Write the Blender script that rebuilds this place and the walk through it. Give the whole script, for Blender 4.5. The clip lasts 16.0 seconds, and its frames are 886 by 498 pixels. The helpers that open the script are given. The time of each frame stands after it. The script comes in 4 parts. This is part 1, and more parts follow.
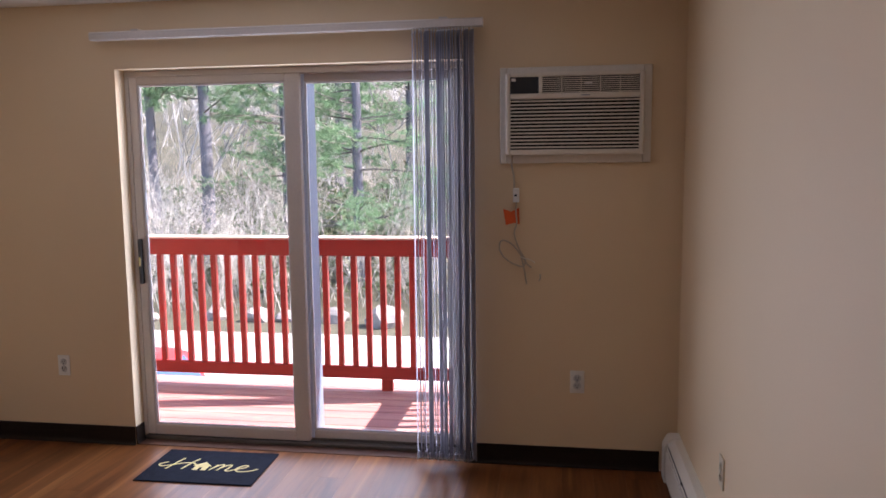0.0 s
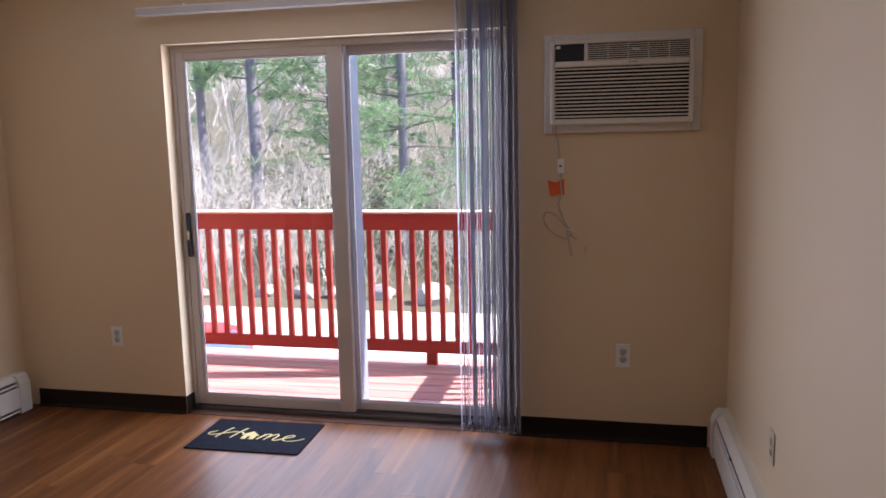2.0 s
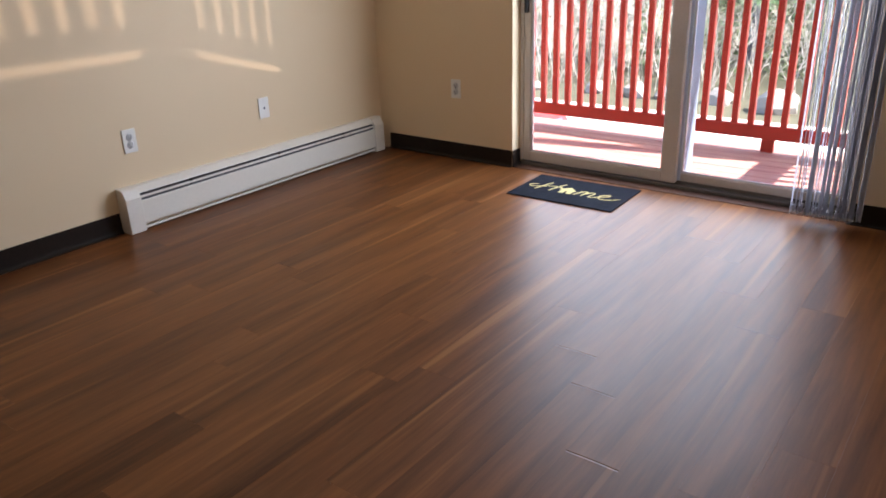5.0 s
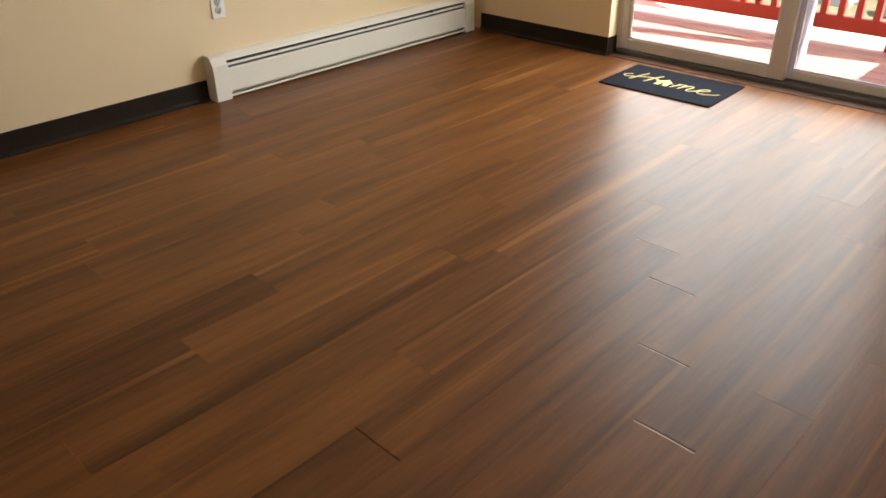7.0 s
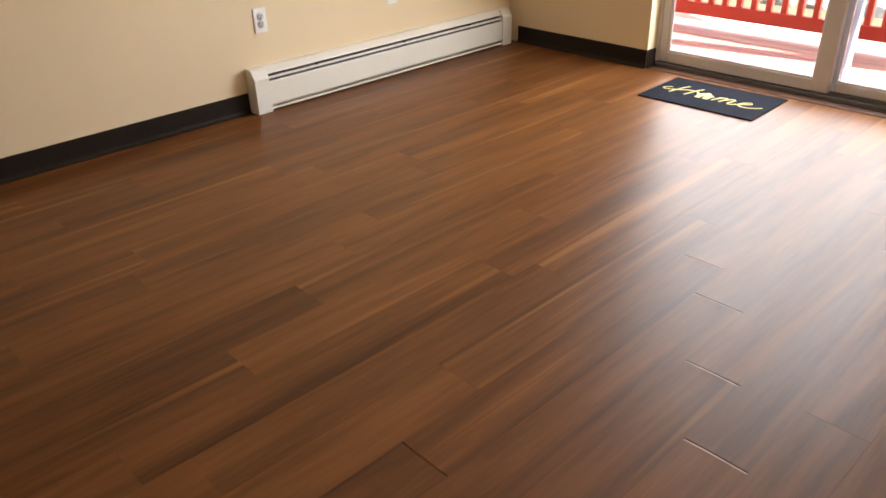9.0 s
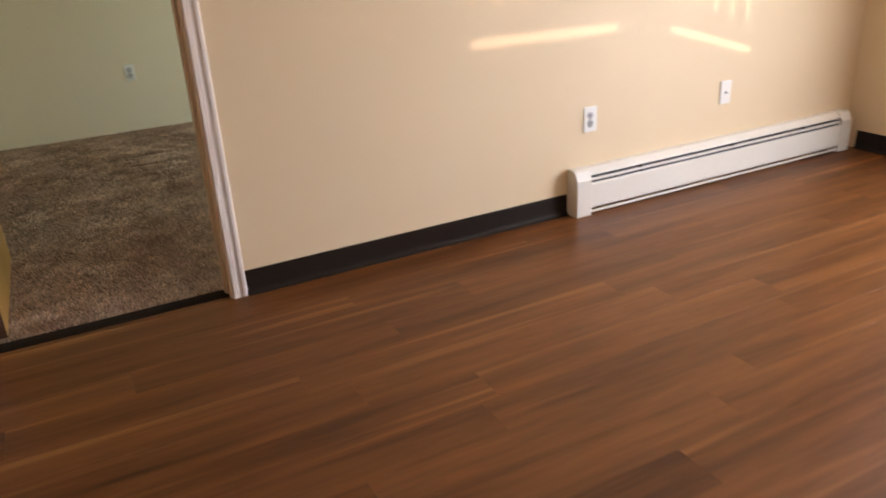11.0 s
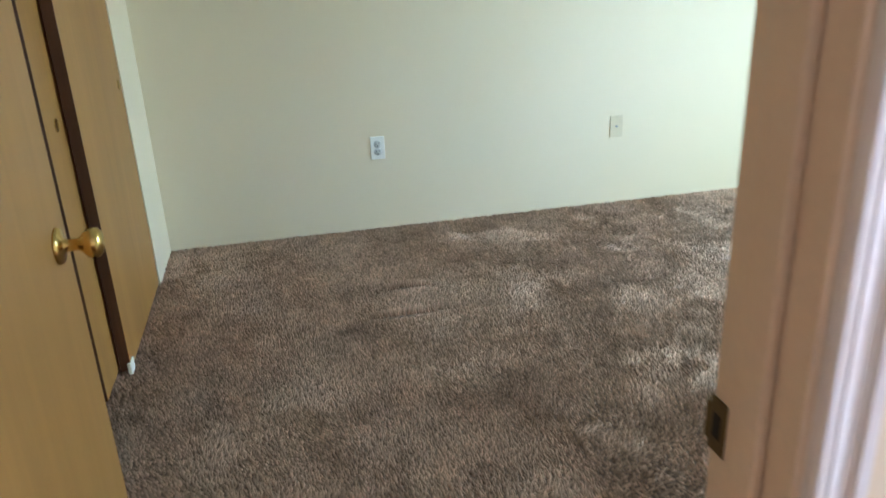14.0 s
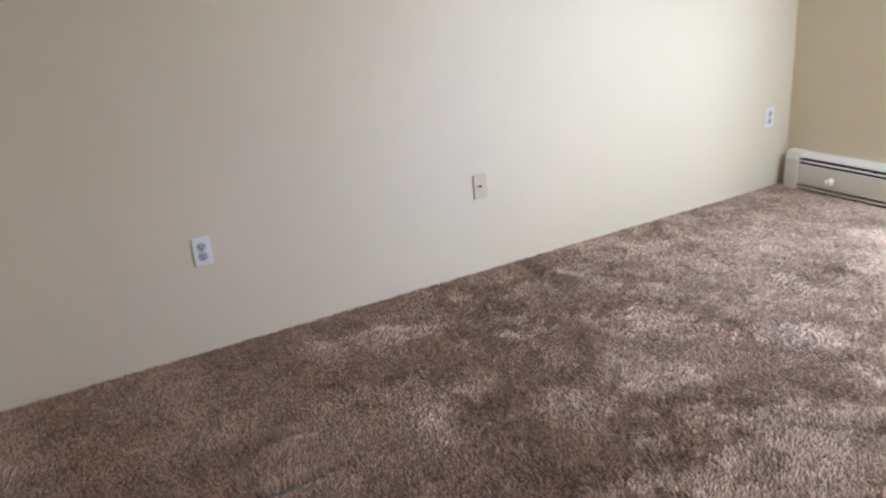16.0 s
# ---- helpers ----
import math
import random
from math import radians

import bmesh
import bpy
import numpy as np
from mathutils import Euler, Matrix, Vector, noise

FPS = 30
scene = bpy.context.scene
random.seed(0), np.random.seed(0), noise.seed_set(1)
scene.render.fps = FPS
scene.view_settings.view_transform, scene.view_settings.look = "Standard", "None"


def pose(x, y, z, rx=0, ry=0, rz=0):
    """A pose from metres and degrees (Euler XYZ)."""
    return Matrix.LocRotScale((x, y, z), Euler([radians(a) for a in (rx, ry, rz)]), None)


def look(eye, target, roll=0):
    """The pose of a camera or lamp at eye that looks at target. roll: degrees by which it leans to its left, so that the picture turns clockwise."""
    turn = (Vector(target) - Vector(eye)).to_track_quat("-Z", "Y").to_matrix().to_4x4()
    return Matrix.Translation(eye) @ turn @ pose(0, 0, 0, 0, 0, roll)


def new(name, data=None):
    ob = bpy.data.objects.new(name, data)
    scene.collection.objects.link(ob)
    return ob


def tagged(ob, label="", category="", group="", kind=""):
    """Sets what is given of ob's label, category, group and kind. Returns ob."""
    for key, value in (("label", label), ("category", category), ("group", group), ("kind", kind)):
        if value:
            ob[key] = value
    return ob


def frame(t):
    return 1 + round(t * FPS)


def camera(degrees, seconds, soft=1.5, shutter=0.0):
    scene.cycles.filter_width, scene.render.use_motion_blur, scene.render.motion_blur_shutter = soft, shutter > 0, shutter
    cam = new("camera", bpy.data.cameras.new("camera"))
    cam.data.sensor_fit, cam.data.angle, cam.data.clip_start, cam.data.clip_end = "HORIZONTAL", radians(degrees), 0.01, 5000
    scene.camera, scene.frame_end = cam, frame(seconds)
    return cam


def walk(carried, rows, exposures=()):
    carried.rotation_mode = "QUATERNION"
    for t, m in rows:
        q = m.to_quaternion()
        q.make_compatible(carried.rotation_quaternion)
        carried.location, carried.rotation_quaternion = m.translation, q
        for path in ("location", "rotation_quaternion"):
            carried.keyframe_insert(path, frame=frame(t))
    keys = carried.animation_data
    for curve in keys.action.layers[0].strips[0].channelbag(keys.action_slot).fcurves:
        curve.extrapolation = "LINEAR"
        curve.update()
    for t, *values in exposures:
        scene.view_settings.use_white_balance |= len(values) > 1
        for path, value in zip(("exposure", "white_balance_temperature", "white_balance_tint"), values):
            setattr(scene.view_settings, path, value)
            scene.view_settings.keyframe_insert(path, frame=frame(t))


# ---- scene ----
cam = camera(60.7, 16.0, soft=1.6, shutter=0.3)
PATH = [
    (0, (3.384, -3.775, 1.571), (3.079, -1.812, 1.335), -0.6),
    (0.5, (3.391, -3.77, 1.566), (3.068, -1.811, 1.324), -0.9),
    (1, (3.379, -3.776, 1.567), (3.034, -1.823, 1.311), -1.1),
    (1.5, (3.37, -3.775, 1.552), (3.0, -1.827, 1.288), -1.2),
    (2, (3.395, -3.75, 1.539), (2.97, -1.818, 1.247), -1.2),
    (2.5, (3.479, -3.698, 1.526), (2.884, -1.814, 1.218), -0.2),
    (3, (3.515, -3.675, 1.494), (2.716, -1.874, 1.152), 0.3),
    (3.5, (3.537, -3.675, 1.428), (2.546, -1.986, 1.019), -0.4),
    (4, (3.471, -3.759, 1.391), (2.386, -2.168, 0.853), -1.6),
    (4.5, (3.448, -3.784, 1.355), (2.321, -2.267, 0.701), -2.4),
    (5, (3.432, -3.809, 1.303), (2.3, -2.344, 0.546), -2.0),
    (7.5, (3.41, -3.779, 1.233), (2.184, -2.564, 0.223), -1.1),
    (8, (3.404, -3.792, 1.233), (2.172, -2.577, 0.231), -1.3),
    (10.5, (3.036, -3.917, 1.27), (1.506, -2.941, 0.429), -3.2),
    (11, (2.75, -4.006, 1.28), (1.1, -3.186, 0.502), -3.3),
    (11.5, (2.395, -3.987, 1.285), (0.675, -3.305, 0.527), -1.7),
    (12, (2.003, -3.977, 1.287), (0.241, -3.393, 0.544), -1.1),
    (12.5, (1.574, -3.986, 1.31), (-0.199, -3.423, 0.576), -1.2),
    (13, (1.16, -3.941, 1.304), (-0.638, -3.44, 0.583), -0.8),
    (13.5, (0.789, -3.935, 1.304), (-1.045, -3.56, 0.599), -1.7),
    (14, (0.433, -3.943, 1.322), (-1.392, -3.559, 0.601), -2.5),
    (14.5, (0.096, -3.928, 1.335), (-1.724, -3.532, 0.608), -2.0),
    (15, (-0.128, -3.876, 1.33), (-1.949, -3.492, 0.596), -2.9),
    (15.5, (-0.261, -3.922, 1.346), (-2.031, -3.314, 0.638), -4.0),
    (15.7, (-0.319, -3.969, 1.348), (-2.048, -3.238, 0.658), -4.6),
    (16, (-0.357, -3.949, 1.388), (-2.02, -3.075, 0.702), -5.0),
]
walk(cam, [(t, look(eye, target, roll)) for t, eye, target, roll in PATH],
     exposures=[(0.0, 2.52, 6950, 35), (3.0, 2.58, 6800, 32), (3.5, 2.56, 6750, 30), (4.5, 2.76, 6750, 28), (5.0, 2.92, 7250, 24), (7.5, 3.36, 9500, 17), (10.5, 3.74, 8300, 28), (11.5, 3.88, 8000, 26),
                (12.5, 4.1, 7250, 22), (13.5, 4.5, 6350, 21), (14.0, 4.58, 6000, 22), (14.5, 4.52, 6150, 33), (15.2, 4.44, 6350, 44), (16.0, 4.24, 6350, 48)])

# ---------------------------------------------------------------- light
world = bpy.data.worlds.new("world")
scene.world = world
world.use_nodes = True
wn = world.node_tree.nodes
sky = wn.new("ShaderNodeTexSky")
sky.sky_type = "NISHITA"
sky.sun_disc = False
sky.sun_elevation = radians(45)
sky.sun_rotation = radians(80)
wn["Background"].inputs["Strength"].default_value = 0.15
world.node_tree.links.new(sky.outputs[0], wn["Background"].inputs["Color"])
sun_data = bpy.data.lights.new("sun", "SUN")
sun_data.energy, sun_data.angle, sun_data.color = 4.2, radians(0.5), (1.0, 0.96, 0.90)
sun = new("sun", sun_data)
sun.matrix_world = look((10.0, 2.05, 10.28), (0.0, 0.15, 0.1))

# daylight of the bedroom window, which lies outside the walk's view
bw_data = bpy.data.lights.new("bedroom_window_daylight", "AREA")
bw_data.shape, bw_data.size, bw_data.size_y = "RECTANGLE", 1.3, 0.9
bw_data.energy, bw_data.color = 6.0, (0.60, 0.96, 1.0)
bw = new("bedroom_window_daylight", bw_data)
bw.matrix_world = look((-1.45, 0.12, 1.40), (-1.65, -0.85, 0.1))

# daylight of the sliding door's opening
sd_data = bpy.data.lights.new("sliding_door_daylight", "AREA")
sd_data.shape, sd_data.size, sd_data.size_y = "RECTANGLE", 1.74, 1.9
sd_data.energy, sd_data.color = 8.8, (0.60, 0.80, 1.0)
sd = new("sliding_door_daylight", sd_data)
sd.matrix_world = look((1.985, 0.07, 1.04), (1.985, -3.0, 1.04))

# added spot lamp for the sun's glint off an unseen parked car's glass, up through the railing
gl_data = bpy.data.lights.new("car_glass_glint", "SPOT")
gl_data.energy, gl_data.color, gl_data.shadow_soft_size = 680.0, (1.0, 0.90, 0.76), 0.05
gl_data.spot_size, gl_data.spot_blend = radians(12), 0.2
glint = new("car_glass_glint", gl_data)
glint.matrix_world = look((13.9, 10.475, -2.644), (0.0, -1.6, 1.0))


# ---------------------------------------------------------------- materials
def mat(name, base, rough=0.6, metal=0.0, vary=0.12, scale=6.0, fine=60.0, bump=0.05, spec=0.5, stretch=(1, 1, 1), island=False, tint=None, bumpdist=0.01):
    """A surface with two scales of colour variation and fine relief."""
    m = bpy.data.materials.new(name)
    m.use_nodes = True
    nt = m.node_tree
    n, ln = nt.nodes, nt.links
    b = n["Principled BSDF"]
    b.inputs["Roughness"].default_value = rough
    b.inputs["Metallic"].default_value = metal
    b.inputs["Specular IOR Level"].default_value = spec
    tc = n.new("ShaderNodeTexCoord")
    mp = n.new("ShaderNodeMapping")
    mp.inputs["Scale"].default_value = stretch
    ln.new(tc.outputs["Object"], mp.inputs[0])
    n1 = n.new("ShaderNodeTexNoise")
    n1.inputs["Scale"].default_value, n1.inputs["Detail"].default_value = scale, 4
    n2 = n.new("ShaderNodeTexNoise")
    n2.inputs["Scale"].default_value, n2.inputs["Detail"].default_value = fine, 3
    for q in (n1, n2):
        ln.new(mp.outputs[0], q.inputs["Vector"])
    add = n.new("ShaderNodeMath")
    add.operation = "ADD"
    ln.new(n1.outputs[0], add.inputs[0])
    ln.new(n2.outputs[0], add.inputs[1])
    src = add.outputs[0]
    if island:
        geo = n.new("ShaderNodeNewGeometry")
        ad2 = n.new("ShaderNodeMath")
        ad2.operation = "ADD"
        ln.new(src, ad2.inputs[0])
        ln.new(geo.outputs["Random Per Island"], ad2.inputs[1])
        sc = n.new("ShaderNodeMath")
        sc.operation = "MULTIPLY"
        sc.inputs[1].default_value = 0.667
        ln.new(ad2.outputs[0], sc.inputs[0])
        src = sc.outputs[0]
    mr = n.new("ShaderNodeMapRange")
    mr.inputs["From Min"].default_value, mr.inputs["From Max"].default_value = 0.55, 1.45
    mr.inputs["To Min"].default_value, mr.inputs["To Max"].default_value = 0.0, 1.0
    ln.new(src, mr.inputs["Value"])
    ramp = n.new("ShaderNodeMix")
    ramp.data_type = "RGBA"
    lo = tuple(c * (1 - vary) for c in base)
    hi = tuple(min(1.0, c * (1 + vary)) for c in (tint or base))
    ramp.inputs["A"].default_value, ramp.inputs["B"].default_value = (*lo, 1), (*hi, 1)
    ln.new(mr.outputs[0], ramp.inputs["Factor"])
    ln.new(ramp.outputs["Result"], b.inputs["Base Color"])
    if bump:
        bp = n.new("ShaderNodeBump")
        bp.inputs["Strength"].default_value, bp.inputs["Distance"].default_value = bump, bumpdist
        ln.new(n2.outputs[0], bp.inputs["Height"])
        ln.new(bp.outputs[0], b.inputs["Normal"])
    return m


def wood(name, dark, light, rough, grain_axis="y", plank=False, contrast=1.0, width=18.0, bump=0.04, fleck=0.0, spec=0.5):
    """Wood grain stretched along one axis; with plank, each piece is shifted and toned on its own."""
    m = bpy.data.materials.new(name)
    m.use_nodes = True
    nt = m.node_tree
    n, ln = nt.nodes, nt.links
    b = n["Principled BSDF"]
    tc = n.new("ShaderNodeTexCoord")
    geo = n.new("ShaderNodeNewGeometry")
    info = n.new("ShaderNodeObjectInfo")
    shift = n.new("ShaderNodeVectorMath")
    shift.operation = "ADD"
    ln.new(tc.outputs["Object"] if not plank else geo.outputs["Position"], shift.inputs[0])
    if plank:
        mul = n.new("ShaderNodeMath")
        mul.operation = "MULTIPLY"
        mul.inputs[1].default_value = 37.0
        ln.new(info.outputs["Random"], mul.inputs[0])
        cmb = n.new("ShaderNodeCombineXYZ")
        for i in range(3):
            ln.new(mul.outputs[0], cmb.inputs[i])
        ln.new(cmb.outputs[0], shift.inputs[1])
    mp = n.new("ShaderNodeMapping")
    k = 0.07
    mp.inputs["Scale"].default_value = {"x": (k, 1, 1), "y": (1, k, 1), "z": (1, 1, k)}[grain_axis]
    ln.new(shift.outputs[0], mp.inputs[0])
    n1 = n.new("ShaderNodeTexNoise")
    n1.inputs["Scale"].default_value, n1.inputs["Detail"].default_value, n1.inputs["Distortion"].default_value = width, 6, 0.6
    n2 = n.new("ShaderNodeTexNoise")
    n2.inputs["Scale"].default_value, n2.inputs["Detail"].default_value = width * 6, 6
    n2.inputs["Roughness"].default_value = 0.65
    n3 = n.new("ShaderNodeTexNoise")
    n3.inputs["Scale"].default_value, n3.inputs["Detail"].default_value = width * 0.3, 2
    for q in (n1, n2, n3):
        ln.new(mp.outputs[0], q.inputs["Vector"])

    def math2(op, a, bb):
        q = n.new("ShaderNodeMath")
        q.operation = op
        for i, v in enumerate((a, bb)):
            if isinstance(v, (int, float)):
                q.inputs[i].default_value = v
            else:
                ln.new(v, q.inputs[i])
        return q.outputs[0]
    s = math2("ADD", math2("MULTIPLY", n1.outputs[0], 0.52), math2("MULTIPLY", n2.outputs[0], 0.27))
    s = math2("ADD", s, math2("MULTIPLY", n3.outputs[0], 0.21))
    if plank:
        s = math2("ADD", s, math2("MULTIPLY", math2("SUBTRACT", info.outputs["Random"], 0.5), 0.045))
    mr = n.new("ShaderNodeMapRange")
    mr.inputs["From Min"].default_value, mr.inputs["From Max"].default_value = 0.5 - 0.17 / contrast, 0.5 + 0.17 / contrast
    ln.new(s, mr.inputs["Value"])
    mx = n.new("ShaderNodeMix")
    mx.data_type = "RGBA"
    mx.inputs["A"].default_value, mx.inputs["B"].default_value = (*dark, 1), (*light, 1)
    ln.new(mr.outputs[0], mx.inputs["Factor"])
    colour = mx.outputs["Result"]
    b.inputs["Specular IOR Level"].default_value = spec
    if fleck:
        # long pale streaks of sapwood
        mp2 = n.new("ShaderNodeMapping")
        mp2.inputs["Scale"].default_value = {"x": (0.025, 1, 1), "y": (1, 0.025, 1), "z": (1, 1, 0.025)}[grain_axis]
        ln.new(shift.outputs[0], mp2.inputs[0])
        n4 = n.new("ShaderNodeTexNoise")
        n4.inputs["Scale"].default_value, n4.inputs["Detail"].default_value = width * 1.5, 3
        ln.new(mp2.outputs[0], n4.inputs["Vector"])
        m4 = n.new("ShaderNodeMapRange")
        m4.inputs["From Min"].default_value, m4.inputs["From Max"].default_value, m4.inputs["To Max"].default_value = 0.60, 0.72, fleck
        ln.new(n4.outputs[0], m4.inputs["Value"])
        mx2 = n.new("ShaderNodeMix")
        mx2.data_type = "RGBA"
        mx2.inputs["B"].default_value = (light[0] * 1.5, light[1] * 1.7, light[2] * 1.8, 1)
        ln.new(m4.outputs[0], mx2.inputs["Factor"])
        ln.new(colour, mx2.inputs["A"])
        colour = mx2.outputs["Result"]
    ln.new(colour, b.inputs["Base Color"])
    rr = n.new("ShaderNodeMapRange")
    rr.inputs["To Min"].default_value, rr.inputs["To Max"].default_value = rough - 0.05, rough + 0.08
    ln.new(n3.outputs[0], rr.inputs["Value"])
    ln.new(rr.outputs[0], b.inputs["Roughness"])
    bp = n.new("ShaderNodeBump")
    bp.inputs["Strength"].default_value, bp.inputs["Distance"].default_value = bump, 0.004
    ln.new(n2.outputs[0], bp.inputs["Height"])
    ln.new(bp.outputs[0], b.inputs["Normal"])
    return m


def glass(name):
    m = bpy.data.materials.new(name)
    m.use_nodes = True
    nt = m.node_tree
    n, ln = nt.nodes, nt.links
    n.remove(n["Principled BSDF"])
    tr, gl, mx, fr = (n.new(k) for k in ("ShaderNodeBsdfTransparent", "ShaderNodeBsdfGlossy", "ShaderNodeMixShader", "ShaderNodeFresnel"))
    tr.inputs["Color"].default_value = (0.93, 0.96, 0.95, 1)
    gl.inputs["Roughness"].default_value = 0.02
    fr.inputs["IOR"].default_value = 1.35
    ln.new(fr.outputs[0], mx.inputs[0])
    ln.new(tr.outputs[0], mx.inputs[1])
    ln.new(gl.outputs[0], mx.inputs[2])
    ln.new(mx.outputs[0], n["Material Output"].inputs["Surface"])
    return m


def leafy(name, base, vary=0.4, trans=0.35):
    m = mat(name, base, 0.7, vary=vary, island=True, bump=0)
    b = m.node_tree.nodes["Principled BSDF"]
    n, ln = m.node_tree.nodes, m.node_tree.links
    t = n.new("ShaderNodeBsdfTranslucent")
    mx = n.new("ShaderNodeMixShader")
    mx.inputs[0].default_value = trans
    src = b.inputs["Base Color"].links[0].from_socket
    ln.new(src, t.inputs["Color"])
    ln.new(b.outputs[0], mx.inputs[1])
    ln.new(t.outputs[0], mx.inputs[2])
    ln.new(mx.outputs[0], n["Material Output"].inputs["Surface"])
    return m


M_WALL = mat("cream_wall_paint", (0.80, 0.62, 0.41), 0.62, vary=0.03, scale=1.3, fine=260, bump=0.10, bumpdist=0.002)
# taken as the living room's paint, with the bedroom daylight's tone in the colour
M_BEDWALL = mat("bedroom_wall_paint", (0.77, 0.665, 0.495), 0.6, vary=0.03, scale=1.3, fine=260, bump=0.10, bumpdist=0.002)
M_CEIL = mat("white_ceiling_paint", (0.78, 0.76, 0.72), 0.8, vary=0.04, scale=2, fine=120, bump=0.25, bumpdist=0.004)
M_PLANK = wood("walnut_vinyl_plank", (0.082, 0.0255, 0.0082), (0.265, 0.095, 0.029), 0.36, "y", plank=True, contrast=1.1, width=11, fleck=0.65, spec=0.24)
M_SUB = mat("dark_plank_joint", (0.05, 0.025, 0.015), 0.7, vary=0.1, bump=0)
M_COVE = mat("dark_brown_vinyl_base", (0.022, 0.015, 0.012), 0.4, vary=0.15, scale=5, fine=40, bump=0.02, spec=0.15)
M_TRIM = mat("white_trim_paint", (0.84, 0.75, 0.69), 0.4, vary=0.04, scale=4, fine=90, bump=0.03)
M_JAMB = mat("cream_jamb_paint", (0.82, 0.63, 0.47), 0.45, vary=0.05, scale=4, fine=90, bump=0.03)
M_ALU = mat("white_vinyl_door_frame", (0.66, 0.60, 0.56), 0.42, vary=0.06, scale=5, fine=80, bump=0.02)
M_ALU_OUT = mat("pale_outer_frame", (0.72, 0.74, 0.78), 0.4, vary=0.05, scale=5, fine=80, bump=0.02)
# blue skylight falling on the outer post is part of this colour
M_POST = mat("skylight_blue_post", (0.15, 0.20, 0.29), 0.45, metal=0.2, vary=0.08, scale=5, fine=80, bump=0.02)
M_SILL = mat("dull_metal_sill", (0.17, 0.155, 0.145), 0.45, metal=0.4, vary=0.12, scale=6, fine=70, bump=0.03)
M_GLASS = glass("clear_glass")
M_BLACK = mat("black_plastic", (0.02, 0.02, 0.022), 0.4, vary=0.15, bump=0)
# near-black stands for shade inside openings; heater brackets share it
M_DARK = mat("recess_shade_black", (0.012, 0.011, 0.010), 0.8, vary=0.1, bump=0)
M_HEAT = mat("cream_enamel_steel", (0.80, 0.76, 0.68), 0.38, vary=0.04, scale=5, fine=70, bump=0.02)
M_HEATDARK = mat("grey_heater_damper", (0.33, 0.34, 0.36), 0.45, metal=0.3, vary=0.08, bump=0.02)
# grey carries the shade seen inside the heater slots
M_FIN = mat("shaded_heater_fins", (0.10, 0.10, 0.105), 0.6, metal=0.3, vary=0.2, scale=30, fine=120, bump=0.05)
M_ACW = mat("aged_white_plastic", (0.76, 0.70, 0.62), 0.5, vary=0.06, scale=6, fine=60, bump=0.03)
M_AC_TRIM = mat("white_sleeve_trim", (0.76, 0.71, 0.65), 0.5, vary=0.06, scale=4, fine=60, bump=0.03)
M_PLATE = mat("white_wall_plate", (0.84, 0.82, 0.78), 0.35, vary=0.02, bump=0)
# white sockets, greyed in the colour for the shade of their slots
M_SOCKET = mat("socket_slot_shade_grey", (0.60, 0.60, 0.60), 0.4, vary=0.03, bump=0)
M_BEIGE = mat("beige_wall_plate", (0.66, 0.56, 0.40), 0.4, vary=0.04, bump=0)
M_ORANGE = mat("orange_warning_tag", (0.85, 0.13, 0.03), 0.5, vary=0.08, bump=0.02)
M_CORD = mat("beige_power_cord", (0.54, 0.46, 0.37), 0.5, vary=0.06, bump=0)
M_MAT = mat("navy_black_doormat", (0.012, 0.014, 0.022), 0.95, vary=0.35, scale=20, fine=420, bump=0.5, bumpdist=0.004, spec=0.08)
M_GOLD = mat("pale_gold_print", (0.72, 0.58, 0.24), 0.85, vary=0.15, scale=20, fine=420, bump=0.4, bumpdist=0.003)
M_OAK = wood("honey_oak_veneer", (0.29, 0.13, 0.037), (0.45, 0.225, 0.064), 0.40, "z", contrast=0.75, width=7)
M_EDGE = wood("brown_door_edge", (0.06, 0.024, 0.014), (0.12, 0.05, 0.028), 0.5, "z", width=20)
M_BRASS = mat("polished_brass", (0.66, 0.46, 0.16), 0.22, metal=1.0, vary=0.08, bump=0)
M_STRIKE = mat("tarnished_brass", (0.16, 0.11, 0.05), 0.4, metal=0.8, vary=0.3, bump=0.03)
M_BRASS_DULL = mat("dull_brass", (0.80, 0.70, 0.36), 0.4, metal=0.6, vary=0.12, bump=0.02)
M_CARPET = mat("taupe_carpet_backing", (0.24, 0.165, 0.13), 0.95, vary=0.2, scale=4, fine=300, bump=0.8, bumpdist=0.01)
M_PILE = mat("taupe_brown_carpet_pile", (0.57, 0.390, 0.30), 0.95, vary=0.48, scale=9.0, fine=5, bump=0, spec=0.1, island=True)
M_STRIP = mat("dark_transition_strip", (0.020, 0.011, 0.007), 0.8, vary=0.15, bump=0.02, spec=0.1)
M_RED = mat("red_deck_paint", (0.32, 0.025, 0.017), 0.6, vary=0.14, scale=6, fine=50, bump=0.06)
M_DECK = wood("worn_red_deck_board", (0.25, 0.072, 0.085), (0.47, 0.29, 0.24), 0.55, "x", plank=True, contrast=0.9, width=12)
M_CAP = mat("pale_weathered_cap", (0.62, 0.5, 0.44), 0.6, vary=0.1, bump=0.04)
M_SIDING = mat("exterior_siding", (0.5, 0.46, 0.4), 0.7, vary=0.06, bump=0.04)
M_GROUND = mat("pale_winter_ground", (0.42, 0.41, 0.39), 0.95, vary=0.2, scale=0.25, fine=4, bump=0.3, bumpdist=0.05)
M_LITTER = mat("leaf_litter", (0.055, 0.055, 0.034), 0.95, vary=0.35, scale=1.2, fine=14, bump=0.6, bumpdist=0.08)
M_ROCK = mat("grey_boulder", (0.20, 0.19, 0.18), 0.85, vary=0.25, scale=2.5, fine=18, bump=0.5, bumpdist=0.05)
M_LIMB = mat("dark_pine_limb", (0.10, 0.09, 0.085), 0.9, vary=0.3, island=True, bump=0)
